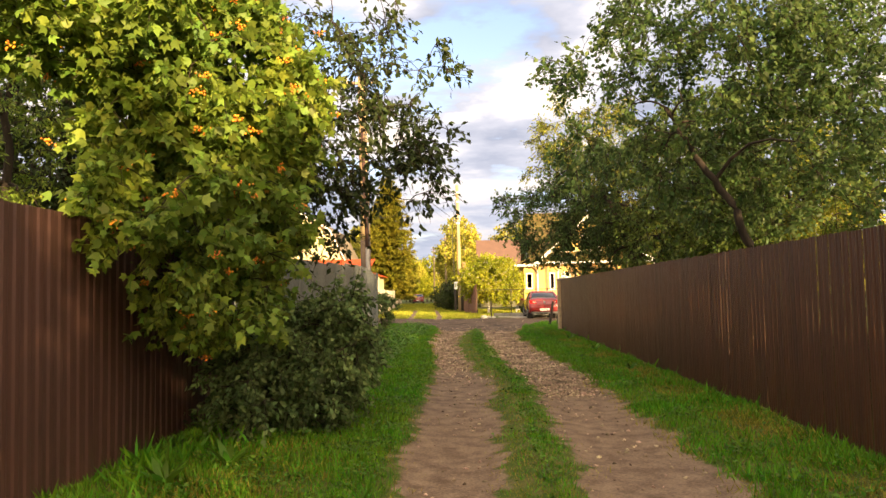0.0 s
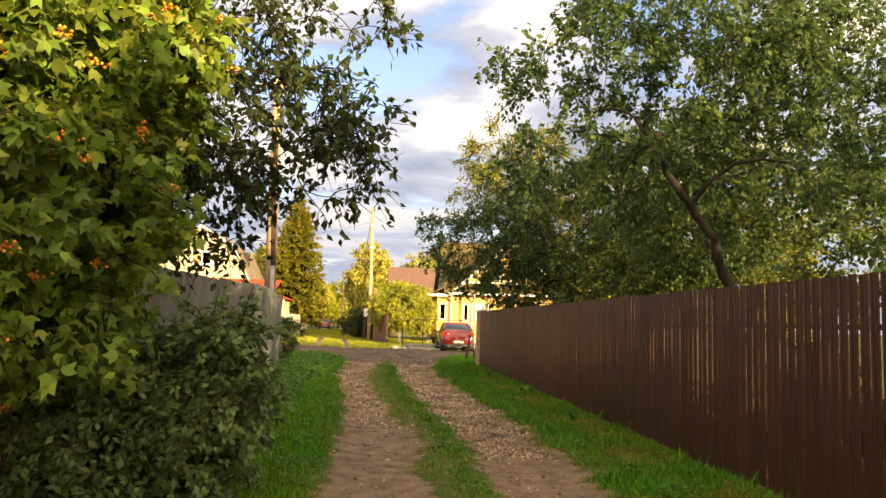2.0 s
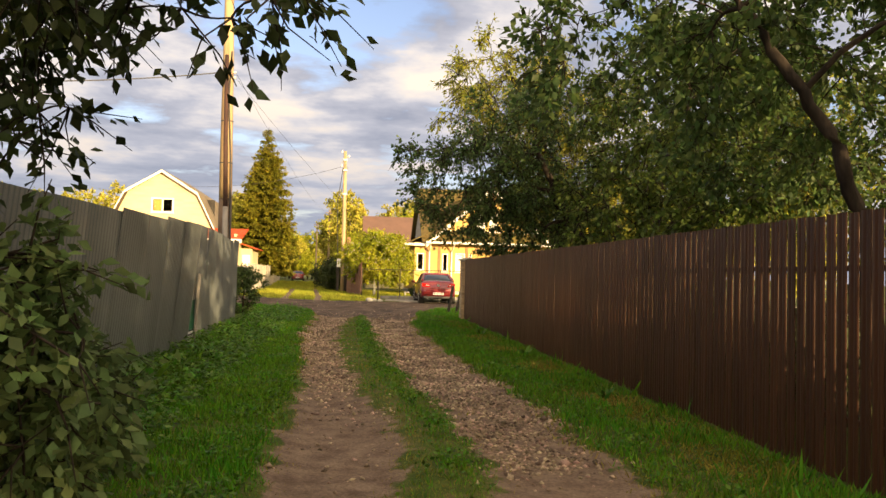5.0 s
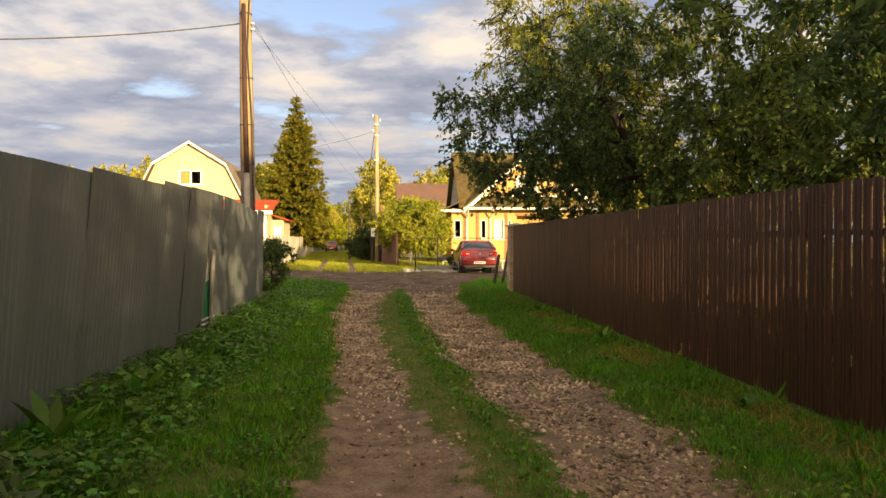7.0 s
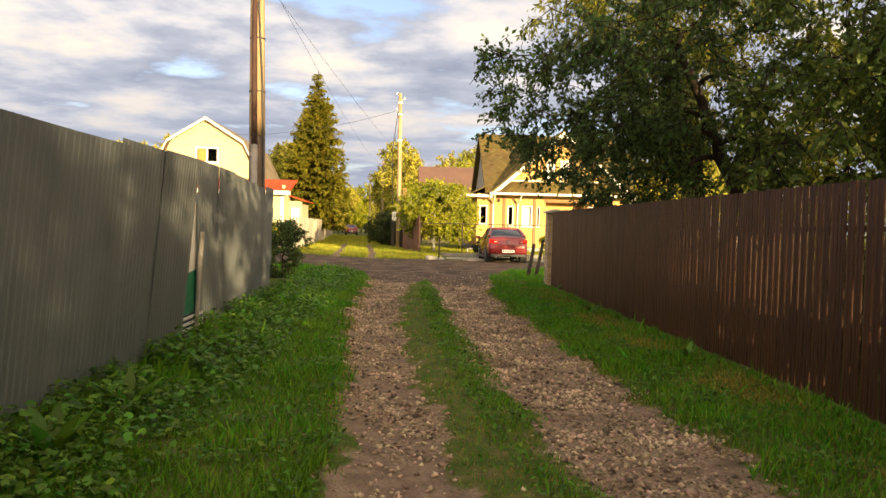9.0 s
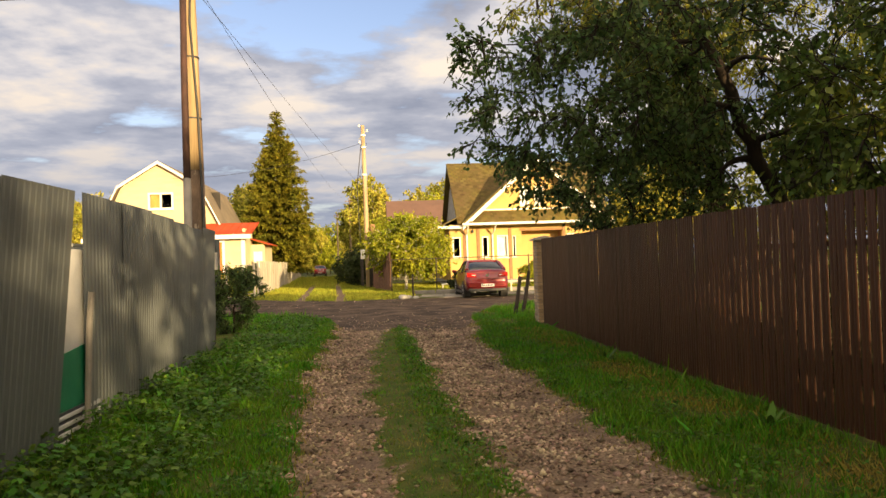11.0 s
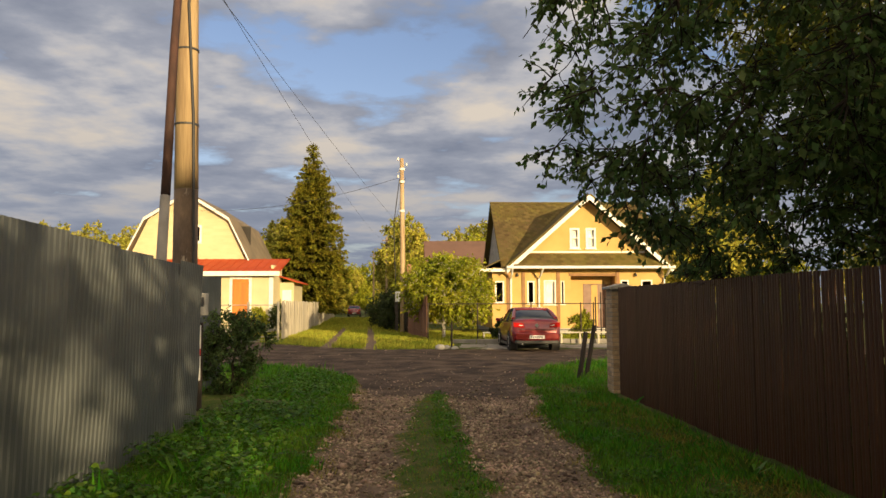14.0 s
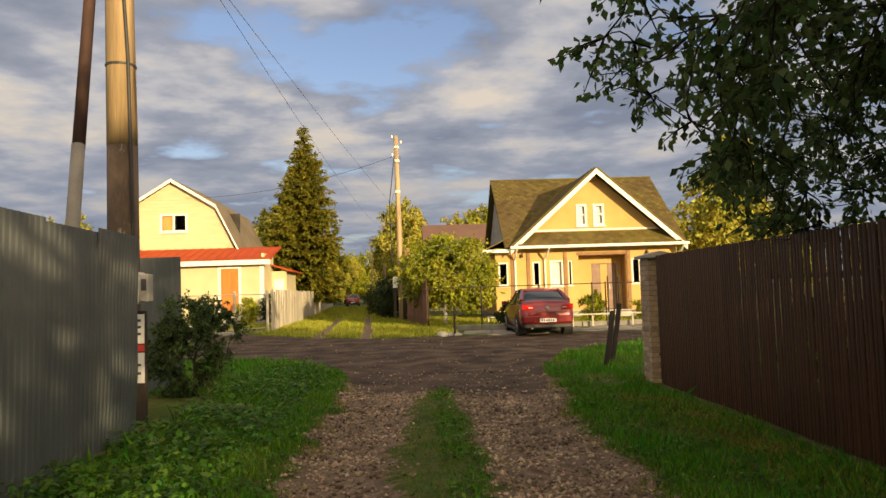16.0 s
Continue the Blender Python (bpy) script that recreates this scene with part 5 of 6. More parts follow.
    part("string_course", box(5.9, 11.9, F - 0.05, F - 0.002, 4.26, 4.34), M["white_paint"], h, "pale gable string course")
    # roofs
    part("main_roof", slab_quad([(4.32, 51.9, 3.52), (13.3, 51.9, 3.52), (13.3, 57.02, 7.53), (4.32, 57.02, 7.53)], 0.14), M["shingle"], h, "mossy brown shingle roof slope")
    part("main_roof", slab_quad([(13.3, 62.1, 3.52), (4.32, 62.1, 3.52), (4.32, 57.02, 7.53), (13.3, 57.02, 7.53)], 0.14), M["shingle"], h)
    tagged(part("shingle_covering", shingles((4.32, 51.9, 3.525), (8.98, 0, 0), (0, 5.12, 4.01), 30, 30, 1), None, h, "overlapping mossy shingle tabs"), kind="stuff")
    tagged(part("skirt_covering", shingles((4.9, 51.65, 3.555), (8.05, 0, 0), (0, 0.74, 0.67), 26, 5, 2, 0.84), None, h, "overlapping mossy shingle tabs"), kind="stuff")
    part("ridge_cap", box(4.30, 13.32, 56.93, 57.11, 7.50, 7.57, 0.02), M["shingle"], h)
    for s in (-1, 1):
        foot = 8.9 + s * 4.25
        q = [(8.9, 51.75, 7.20), (foot, 51.75, 3.45), (foot, 52.2, 3.62), (8.9, 56.7, 7.20)]
        part("gable_roof", slab_quad(q if s < 0 else q[::-1], 0.12), M["shingle"], h, "shingle roof of the front gable")
        a, b = Vector((8.9, 51.72, 7.22)), Vector((foot + s * 0.06, 51.72, 3.42))
        n = Vector((0, 0, -0.26))
        bm = bmesh.new()
        ring = [bm.verts.new(v) for v in (a, b, b + n, a + n)] + [bm.verts.new(v + Vector((0, 0.05, 0))) for v in (a, b, b + n, a + n)]
        for f in ((0, 1, 2, 3), (7, 6, 5, 4), (0, 4, 5, 1), (1, 5, 6, 2), (2, 6, 7, 3), (3, 7, 4, 0)):
            bm.faces.new([ring[i] for i in f])
        part("bargeboard", bm, M["white_paint"], h, "white bargeboard")
    part("skirt_roof", slab_quad([(4.9, 51.65, 3.55), (12.95, 51.65, 3.55), (12.1, F - 0.01, 4.22), (5.75, F - 0.01, 4.22)], 0.06), M["shingle"], h, "mossy pent roof across the gable")
    part("side_skirt_roof", slab_quad([(3.2, 52.0, 3.38), (4.6, 52.0, 4.05), (4.6, 61.8, 4.05), (3.2, 61.8, 3.38)], 0.06), M["shingle"], h)
    part("soffit", box(4.7, 13.1, 51.68, F - 0.003, 3.50, 3.53), M["white_paint"], h)
    part("gutter", box(4.55, 13.25, 51.52, 51.66, 3.40, 3.54, 0.02), M["white_paint"], h, "white gutter")
    part("side_fascia", box(3.2, 4.75, 51.86, 51.92, 3.26, 3.42), M["white_paint"], h)
    for x in (4.86, 6.42, 13.0):
        part("downpipe", tube([(x, 51.6, 3.42), (x - 0.05 if x > 6 else x, 52.0, 3.1), (x - 0.1 if x > 6 else x, F - 0.07, 2.9), (x - 0.1 if x > 6 else x, F - 0.07, 0.4)], 0.055, 8), M["white_paint"], h, "white downpipe")
    for x in (5.2, 11.4):
        part("wall_lamp", tube([(x, F - 0.12, 3.02), (x, F - 0.12, 3.14), (x, F - 0.06, 3.2)], [0.07, 0.06, 0.03], 6), M["plastic"], h)


def cream_house():
    h = thing("cream_house", (-14, 63, 0), "cream sided house with gambrel roof and red porch roof", "house")
    F = 60.0
    ap, knee, eave = (-14.0, 8.40), 2.4, 3.55

    def top(x):
        d = abs(x + 14.0)
        return 8.40 - d * (8.40 - 6.88) / knee if d < knee else 6.88 - (d - knee) * (6.88 - 4.4) / (eave - knee)
    bm = bmesh.new()
    prism([(-17.5, 0.3), (-14.74, 0.3), (-14.74, top(-14.74)), (-16.4, top(-16.4)), (-17.5, top(-17.5))], "y", F, F + 0.2, bm)
    prism([(-13.15, 0.3), (-10.5, 0.3), (-10.5, top(-10.5)), (-11.6, top(-11.6)), (-13.15, top(-13.15))], "y", F, F + 0.2, bm)
    prism([(-14.74, 0.3), (-13.15, 0.3), (-13.15, 5.42), (-14.74, 5.42)], "y", F, F + 0.2, bm)
    prism([(-14.74, 6.52), (-13.15, 6.52), (-13.15, top(-13.15)), (-14.0, 8.40), (-14.74, top(-14.74))], "y", F, F + 0.2, bm)
    part("front_wall", bm, M["cream"], h, "cream horizontal siding")
    rng = random.Random(4)
    z = 4.5
    while z < 8.1:
        half = 2.4 + (6.88 - z) * (eave - knee) / (6.88 - 4.4) if z < 6.88 else knee * (8.40 - z) / (8.40 - 6.88)
        spans = [(-14 - half + 0.1, -14 + half - 0.1)] if not 5.35 < z < 6.5 else [(-14 - half + 0.1, -14.84), (-13.05, -14 + half - 0.1)]
        for a, b in spans:
            part("siding_board", prism([(F - 0.001, z), (F - 0.02, z), (F - 0.004, z + 0.19), (F - 0.001, z + 0.19)], "x", a, b), M["cream"], h)
        z += 0.2
    part("side_wall", box(-10.7, -10.5, F + 0.2, 68.0, 0.3, 4.4), M["cream"], h)
    part("side_wall", box(-17.5, -17.3, F + 0.2, 68.0, 0.3, 4.4), M["cream"], h)
    part("back_wall", prism([(-17.5, 0.3), (-10.5, 0.3), (-10.5, 4.5), (-11.6, 6.86), (-14, 8.38), (-16.4, 6.86), (-17.5, 4.5)], "y", 68.0, 68.2), M["cream"], h)
    part("inner_wall", box(-17.3, -10.7, 62.4, 62.5, 4.2, 6.7), M["room"], h)
    part("inner_floor", box(-17.3, -10.7, F + 0.2, 68, 4.0, 4.1), M["room"], h)
    part("plinth", box(-17.55, -10.45, F - 0.03, 68.2, -0.1, 0.299), M["concrete"], h)
    pts = [(-17.9, 4.25), (-16.55, 6.98), (-14.0, 8.55), (-11.45, 6.98), (-10.1, 4.25)]
    for a, b in zip(pts, pts[1:]):
        part("roof", slab_quad([(a[0], F - 0.35, a[1]), (b[0], F - 0.35, b[1]), (b[0], 68.5, b[1]), (a[0], 68.5, a[1])], 0.08), M["roof_grey"], h, "grey-brown gambrel roof slope")
        n = Vector((0, 0, -0.2))
        bm = bmesh.new()
        va, vb = Vector((a[0], F - 0.37, a[1] - 0.02)), Vector((b[0], F - 0.37, b[1] - 0.02))
        ring = [bm.verts.new(v) for v in (va, vb, vb + n, va + n)] + [bm.verts.new(v + Vector((0, 0.018, 0))) for v in (va, vb, vb + n, va + n)]
        for f in ((0, 1, 2, 3), (7, 6, 5, 4), (0, 4, 5, 1), (1, 5, 6, 2), (2, 6, 7, 3), (3, 7, 4, 0)):
            bm.faces.new([ring[i] for i in f])
        part("bargeboard", bm, M["white_paint"], h, "white bargeboard")
    window_unit(h, -14.74, -13.15, 5.42, 6.52, F, 2, 0.12, curtain=(-14.6, -14.0, "door_orange"))
    # porch
    P = 57.0
    part("porch_wall", wall_y(-17.3, -8.2, 0.3, 3.5, P, P + 0.15, [(-10.5, -9.56, 0.55, 3.08)]), M["cream"], h, "cream porch wall")
    part("porch_side", wall_y(-17.3, -8.2, 0.3, 3.5, F - 0.16, F - 0.01, []), M["room"], h)
    part("porch_end", box(-8.35, -8.2, P + 0.15, F - 0.16, 0.3, 3.9), M["cream"], h)
    part("porch_plinth", box(-17.35, -8.15, P - 0.04, F - 0.01, -0.1, 0.299), M["concrete"], h)
    part("porch_roof", slab_quad([(-17.6, P - 0.45, 3.52), (-7.75, P - 0.45, 3.52), (-7.75, F - 0.02, 4.42), (-17.6, F - 0.02, 4.42)], 0.06), M["roof_red"], h, "red metal porch roof")
    for k in range(20):
        x = -17.3 + k * 0.5
        a, b = Vector((x, P - 0.45, 3.545)), Vector((x, F - 0.03, 4.445))
        part("roof_seam", tube([a, b], 0.02, 4), M["roof_red"], h)
    part("porch_fascia", box(-17.6, -7.75, P - 0.49, P - 0.452, 3.26, 3.52), M["white_paint"], h)
    part("corner_trim", box(-8.42, -8.18, P - 0.05, P - 0.002, 0.3, 3.4), M["white_paint"], h)
    d = part("door", box(-10.49, -9.57, P + 0.02, P + 0.08, 0.56, 3.07, 0.01), M["door_orange"], h, "orange-brown wooden door")
    for z0, z1 in ((0.75, 1.6), (1.8, 2.9)):
        for x0, x1 in ((-10.38, -10.08), (-9.98, -9.68)):
            part("panel", box(x0, x1, P + 0.008, P + 0.019, z0, z1, 0.006), M["door_orange"], d)
    bm = bmesh.new()
    box(-10.66, -10.505, P - 0.03, P - 0.002, 0.4, 3.22, 0, bm)
    box(-9.555, -9.40, P - 0.03, P - 0.002, 0.4, 3.22, 0, bm)
    box(-10.505, -9.555, P - 0.03, P - 0.002, 3.085, 3.22, 0, bm)
    part("door_casing", bm, M["white_paint"], h, "white door casing")
    # side entry bay
    part("bay_wall", box(-8.19, -7.35, 59.2, 62.5, 0.3, 2.95), M["cream"], h)
    part("bay_roof", slab_quad([(-8.19, 58.9, 3.35), (-7.0, 58.9, 2.95), (-7.0, 62.8, 2.95), (-8.19, 62.8, 3.35)], 0.06), M["roof_red"], h, "small red bay roof")
    part("bay_window", box(-8.05, -7.5, 59.17, 59.199, 1.0, 2.5), M["white_paint"], h, "white bay window")


def far_house():
    h = thing("brown_roof_house", (5, 76, 0), "distant house with a plain brown metal roof", "house")
    part("wall", box(1.2, 9.0, 73.5, 80.0, -0.1, 4.0), M["cream"], h)
    part("roof", slab_quad([(0.8, 72.8, 3.8), (9.4, 72.8, 3.8), (9.4, 76.8, 7.0), (0.8, 76.8, 7.0)], 0.1), M["roof_brown"], h)
    part("roof", slab_quad([(9.4, 80.8, 3.8), (0.8, 80.8, 3.8), (0.8, 76.8, 7.0), (9.4, 76.8, 7.0)], 0.1), M["roof_brown"], h)
    g = thing("grey_shed", (-12, 80, 0), "distant low building with a pale flat roof", "shed")
    part("wall", box(-14.5, -9.4, 78, 84, -0.1, 4.4), M["cream"], g)
    part("roof", box(-14.8, -9.1, 77.6, 84.4, 4.401, 4.75), M["concrete"], g)


ochre_house()
cream_house()
far_house()


# ---- cars ----
def loft(stations, bm=None):
    """Skins over closed rings of equal count."""
    bm = bm or bmesh.new()
    rings = [[bm.verts.new(v) for v in ring] for ring in stations]
    n = len(rings[0])
    for a, b in zip(rings, rings[1:]):
        for k in range(n):
            bm.faces.new((a[k], a[(k + 1) % n], b[(k + 1) % n], b[k]))
    bm.faces.new(rings[0][::-1])
    bm.faces.new(rings[-1])
    return bm


def car(x, y, label):
    c = thing("car", (x, y + 2.2, 0), label, "car")
    # s from tail to nose: half width, underside, waist, deck height
    body = [(0.00, 0.70, 0.34, 0.62, 0.70), (0.05, 0.78, 0.28, 0.72, 0.90), (0.12, 0.82, 0.26, 0.86, 1.04), (0.35, 0.85, 0.24, 0.90, 1.09), (0.70, 0.86, 0.22, 0.93, 1.10), (1.2, 0.865, 0.20, 0.93, 1.02),
            (2.2, 0.865, 0.20, 0.92, 0.98), (3.0, 0.86, 0.20, 0.90, 0.97), (3.5, 0.85, 0.21, 0.84, 0.92), (4.0, 0.81, 0.22, 0.74, 0.83), (4.3, 0.70, 0.26, 0.62, 0.70), (4.38, 0.60, 0.32, 0.54, 0.58)]
    rings = []
    for s, w, u, b, d in body:
        half = [(w * 0.80, u), (w * 0.96, u + 0.10), (w, (u + b) / 2), (w * 0.985, b), (w * 0.90, b + (d - b) * 0.7), (w * 0.70, d), (0.0, d + 0.015)]
        ring = [(x + q, y + s, z) for q, z in half] + [(x - q, y + s, z) for q, z in half[-2::-1]]
        rings.append(ring)
    part("body", loft(rings), M["car_red"], c, "glossy red body", True)
    cab = [(0.42, 0.66, 1.08, 1.09), (0.62, 0.655, 1.07, 1.20), (0.90, 0.64, 1.02, 1.345), (1.25, 0.615, 0.98, 1.44), (1.75, 0.61, 0.97, 1.465), (2.2, 0.61, 0.97, 1.45), (2.6, 0.62, 0.96, 1.33), (3.0, 0.66, 0.95, 1.12), (3.25, 0.68, 0.94, 0.98)]
    rings = []
    for s, w, b, t in cab:
        wb = 0.80
        half = [(wb, b - 0.06), (wb * 0.995, b), (w + (wb - w) * 0.35, b + (t - b) * 0.65), (w * 0.93, t - 0.02), (w * 0.6, t), (0, t + 0.008)]
        rings.append([(x + q, y + s, z) for q, z in half] + [(x - q, y + s, z) for q, z in half[-2::-1]])
    part("glasshouse", loft(rings), M["car_glass"], c, "dark tinted windows", True)
    roof = [(1.12, 0.60, 1.43), (1.3, 0.60, 1.462), (1.75, 0.60, 1.485), (2.15, 0.60, 1.472), (2.35, 0.60, 1.43)]
    rings = [[(x - w, y + s, z - 0.035), (x - w * 0.92, y + s, z - 0.004), (x, y + s, z + 0.012), (x + w * 0.92, y + s, z - 0.004), (x + w, y + s, z - 0.035), (x, y + s, z - 0.03)] for s, w, z in roof]
    part("roof_panel", loft(rings), M["car_red"], c, "", True)
    for sx in (-1, 1):
        part("pillar", tube([(x + sx * 0.74, y + 0.45, 1.09), (x + sx * 0.635, y + 0.95, 1.345), (x + sx * 0.585, y + 1.25, 1.435)], [0.075, 0.06, 0.04], 6), M["car_red"], c)
        part("pillar", tube([(x + sx * 0.76, y + 3.1, 0.96), (x + sx * 0.60, y + 2.35, 1.42)], [0.035, 0.03], 6), M["car_red"], c)
        part("pillar", tube([(x + sx * 0.80, y + 1.75, 0.97), (x + sx * 0.60, y + 1.72, 1.45)], [0.035, 0.03], 5), M["plastic"], c)
        lamp = prism([(x + sx * 0.42, 0.80), (x + sx * 0.795, 0.83), (x + sx * 0.80, 0.985), (x + sx * 0.46, 0.945)], "y", y + 0.0, y + 0.14)
        t = part("tail_lamp", lamp, M["lamp_red"], c, "red tail lamp")
        part("reversing_lens", prism([(x + sx * 0.46, 0.865), (x + sx * 0.60, 0.875), (x + sx * 0.60, 0.90), (x + sx * 0.47, 0.89)], "y", y - 0.004, y - 0.0005), M["lamp_clear"], t)
        part("headlamp", prism([(x + sx * 0.40, 0.60), (x + sx * 0.68, 0.62), (x + sx * 0.66, 0.74), (x + sx * 0.42, 0.70)], "y", y + 4.24, y + 4.36), M["lamp_clear"], c, "clear headlamp")
        part("mirror", box(x + sx * 0.96 - 0.09, x + sx * 0.96 + 0.09, y + 2.95, y + 3.05, 0.96, 1.08, 0.02), M["car_red"], c)
        part("mirror_stalk", box(x + sx * 0.85 - 0.04, x + sx * 0.85 + 0.04, y + 2.97, y + 3.03, 0.95, 0.99), M["plastic"], c)
        part("sill", box(x + sx * 0.84 - 0.03, x + sx * 0.84 + 0.03, y + 1.05, y + 3.15, 0.16, 0.26, 0.01), M["plastic"], c)
        for s in (0.80, 3.42):
            part("wheel_arch", tube([(x + sx * 0.60, y + s, 0.32), (x + sx * 0.872, y + s, 0.32)], 0.355, 20), M["black"], c, "", False)
            w = part("wheel", tube([(x + sx * 0.66, y + s, 0.31), (x + sx * 0.70, y + s, 0.31), (x + sx * 0.86, y + s, 0.31), (x + sx * 0.882, y + s, 0.31)], [0.285, 0.31, 0.31, 0.285], 22), M["black"], c, "black tyre", True)
            part("rim", tube([(x + sx * 0.86, y + s, 0.31), (x + sx * 0.886, y + s, 0.31)], [0.215, 0.20], 18), M["alloy"], w, "silver alloy rim")
            for k in range(5):
                a = 2 * math.pi * k / 5
                part("spoke", tube([(x + sx * 0.889, y + s, 0.31), (x + sx * 0.889, y + s + 0.19 * math.cos(a), 0.31 + 0.19 * math.sin(a))], 0.018, 4), M["plastic"], w)
    part("bumper", box(x - 0.74, x + 0.74, y - 0.022, y + 0.22, 0.25, 0.38, 0.03), M["plastic"], c, "black lower rear bumper")
    part("bumper", box(x - 0.78, x + 0.78, y - 0.035, y + 0.2, 0.375, 0.66, 0.06), M["car_red"], c)
    part("front_bumper", box(x - 0.66, x + 0.66, y + 4.2, y + 4.42, 0.28, 0.5, 0.04), M["plastic"], c)
    part("grille", box(x - 0.38, x + 0.38, y + 4.34, y + 4.40, 0.56, 0.66, 0.01), M["plastic"], c)
    pl = part("number_plate", box(x - 0.26, x + 0.26, y - 0.052, y - 0.037, 0.43, 0.545, 0.003), M["paper"], c, "white number plate")
    for k in range(6):
        part("plate_mark", box(x - 0.21 + k * 0.07, x - 0.17 + k * 0.07, y - 0.056, y - 0.0525, 0.46, 0.52), M["ink"], pl)
    part("badge", tube([(x, y - 0.02, 0.88), (x, y + 0.05, 0.88)], 0.055, 14), M["alloy"], c, "round chrome badge")
    part("boot_seam", box(x - 0.60, x + 0.60, y - 0.012, y + 0.02, 0.735, 0.745), M["plastic"], c)
    part("exhaust", tube([(x - 0.5, y - 0.02, 0.24), (x - 0.5, y + 0.2, 0.24)], 0.03, 8), M["steel"], c)
    part("antenna", tube([(x, y + 1.35, 1.46), (x, y + 1.18, 1.60)], [0.012, 0.004], 5), M["plastic"], c)
    return c


sedan = car(3.98, 39.55, "glossy red sedan parked on the paving before the ochre house")
far_car = copy_thing(sedan, pose(-7.9, 113.0, 0, 0, 0, 4))
far_car["label"] = "distant red car facing along the grassy lane"


# ---- yards beyond the crossing ----
def paving():
    p = tagged(new("paving"), "strip of grey concrete paving slabs before the house", "paving", kind="structure")
    rng = random.Random(2)
    me = to_mesh("slab", box(-0.48, 0.48, -0.48, 0.48, -0.05, 0.02, 0.012), M["slab"])
    for i in range(9):
        for j in range(3):
            ob = adopt(new("slab", me), p)
            ob.location = (1.9 + i + 0.12 * j + rng.gauss(0, 0.01), 41.2 + j, 0.015 + rng.gauss(0, 0.004))
            ob.rotation_euler = (rng.gauss(0, 0.008), rng.gauss(0, 0.008), rng.gauss(0, 0.01))


def kerb_stones():
    k = thing("garden_kerb", (5.5, 44.3, 0), "low pale concrete kerb along the front garden", "kerb")
    rng = random.Random(3)
    for i in range(10):
        x = 1.4 + i * 0.95
        part("kerb_stone", box(x, x + 0.92, 44.2, 44.36, -0.1, 0.20 + rng.uniform(-0.01, 0.01), 0.015), M["concrete_old"], k)


def wire_fence():
    f = thing("wire_fence", (4.5, 45, 0), "thin steel pipe and wire garden fence before the house", "fence")
    xs = [(0.45, 46.9), (2.6, 46.6), (4.9, 46.3), (7.0, 46.0), (7.55, 46.0), (9.3, 45.8)]
    for x, y in xs:
        part("post", tube([(x, y, -0.1), (x, y, 1.68)], 0.03, 6), M["post_dark"], f)
    part("rail", tube([(x, y, 1.62) for x, y in xs], 0.02, 6), M["post_dark"], f)
    part("rail", tube([(x, y, 0.5) for x, y in xs], 0.012, 5), M["post_dark"], f)
    for i, (x, z) in enumerate([(7.62, 1.9), (7.85, 2.1), (8.05, 1.85)]):
        part("gate_bar", tube([(x, 45.9, -0.1), (x, 45.9, z)], 0.03, 6), M["post_dark"], f)
    low = thing("low_rail", (6.5, 44.0, 0), "low pale garden rail on short posts", "rail")
    for i in range(6):
        part("post", box(4.95 + i * 0.75, 5.02 + i * 0.75, 43.98, 44.05, -0.1, 0.42, 0.008), M["fence_grey"], low)
    part("rail", box(4.8, 8.9, 43.99, 44.04, 0.44, 0.49, 0.008), M["fence_grey"], low)


def left_gate():
    g = thing("gate", (-6.6, 46.5, 0), "pale steel gate posts with thin rails before the cream house", "gate")
    part("post", tube([(-7.1, 45.8, -0.1), (-7.1, 45.8, 1.75)], 0.055, 8), M["fence_grey"], g)
    part("post", tube([(-6.05, 46.9, -0.1), (-6.05, 46.9, 1.75)], 0.055, 8), M["fence_grey"], g)
    part("post", tube([(-11.5, 45.4, -0.1), (-11.5, 45.4, 1.75)], 0.055, 8), M["fence_grey"], g)
    for z in (0.25, 1.6):
        part("rail", tube([(-11.5, 45.4, z), (-7.1, 45.8, z)], 0.022, 6), M["fence_grey"], g)
        part("rail", tube([(-7.1, 45.8, z), (-6.05, 46.9, z)], 0.022, 6), M["fence_grey"], g)
    part("threshold", box(-11.5, -6.2, 46.3, 46.55, -0.05, 0.14, 0.015), M["concrete"], g, "pale concrete threshold")


def board_fence(name, label, a, b, pitch, width, height, mat, seed, gap_drop=0.0):
    a, b = Vector((*a, 0)), Vector((*b, 0))
    run = b - a
    ang = math.atan2(run.y, run.x)
    f = thing(name, (a + b) / 2, label, "fence")
    rng = random.Random(seed)
    mes = [to_mesh("board", box(-width / 2, width / 2, -0.012, 0.012, 0, height, 0.004), M[mat])]
    n = int(run.length / pitch)
    for i in range(n):
        q = a + run * ((i + 0.5) / n)
        ob = adopt(new("board", mes[0]), f)
        ob.location = (q.x, q.y, 0.03 + rng.uniform(-0.05, 0.05) - gap_drop)
        ob.rotation_euler = (rng.gauss(0, 0.01), rng.gauss(0, 0.015), ang + rng.gauss(0, 0.02))
    side = Vector((-run.y, run.x, 0)).normalized() * 0.035
    for z in (0.4, height - 0.35):
        part("rail", tube([a + side + Vector((0, 0, z)), b + side + Vector((0, 0, z))], 0.028, 4), M[mat], f)


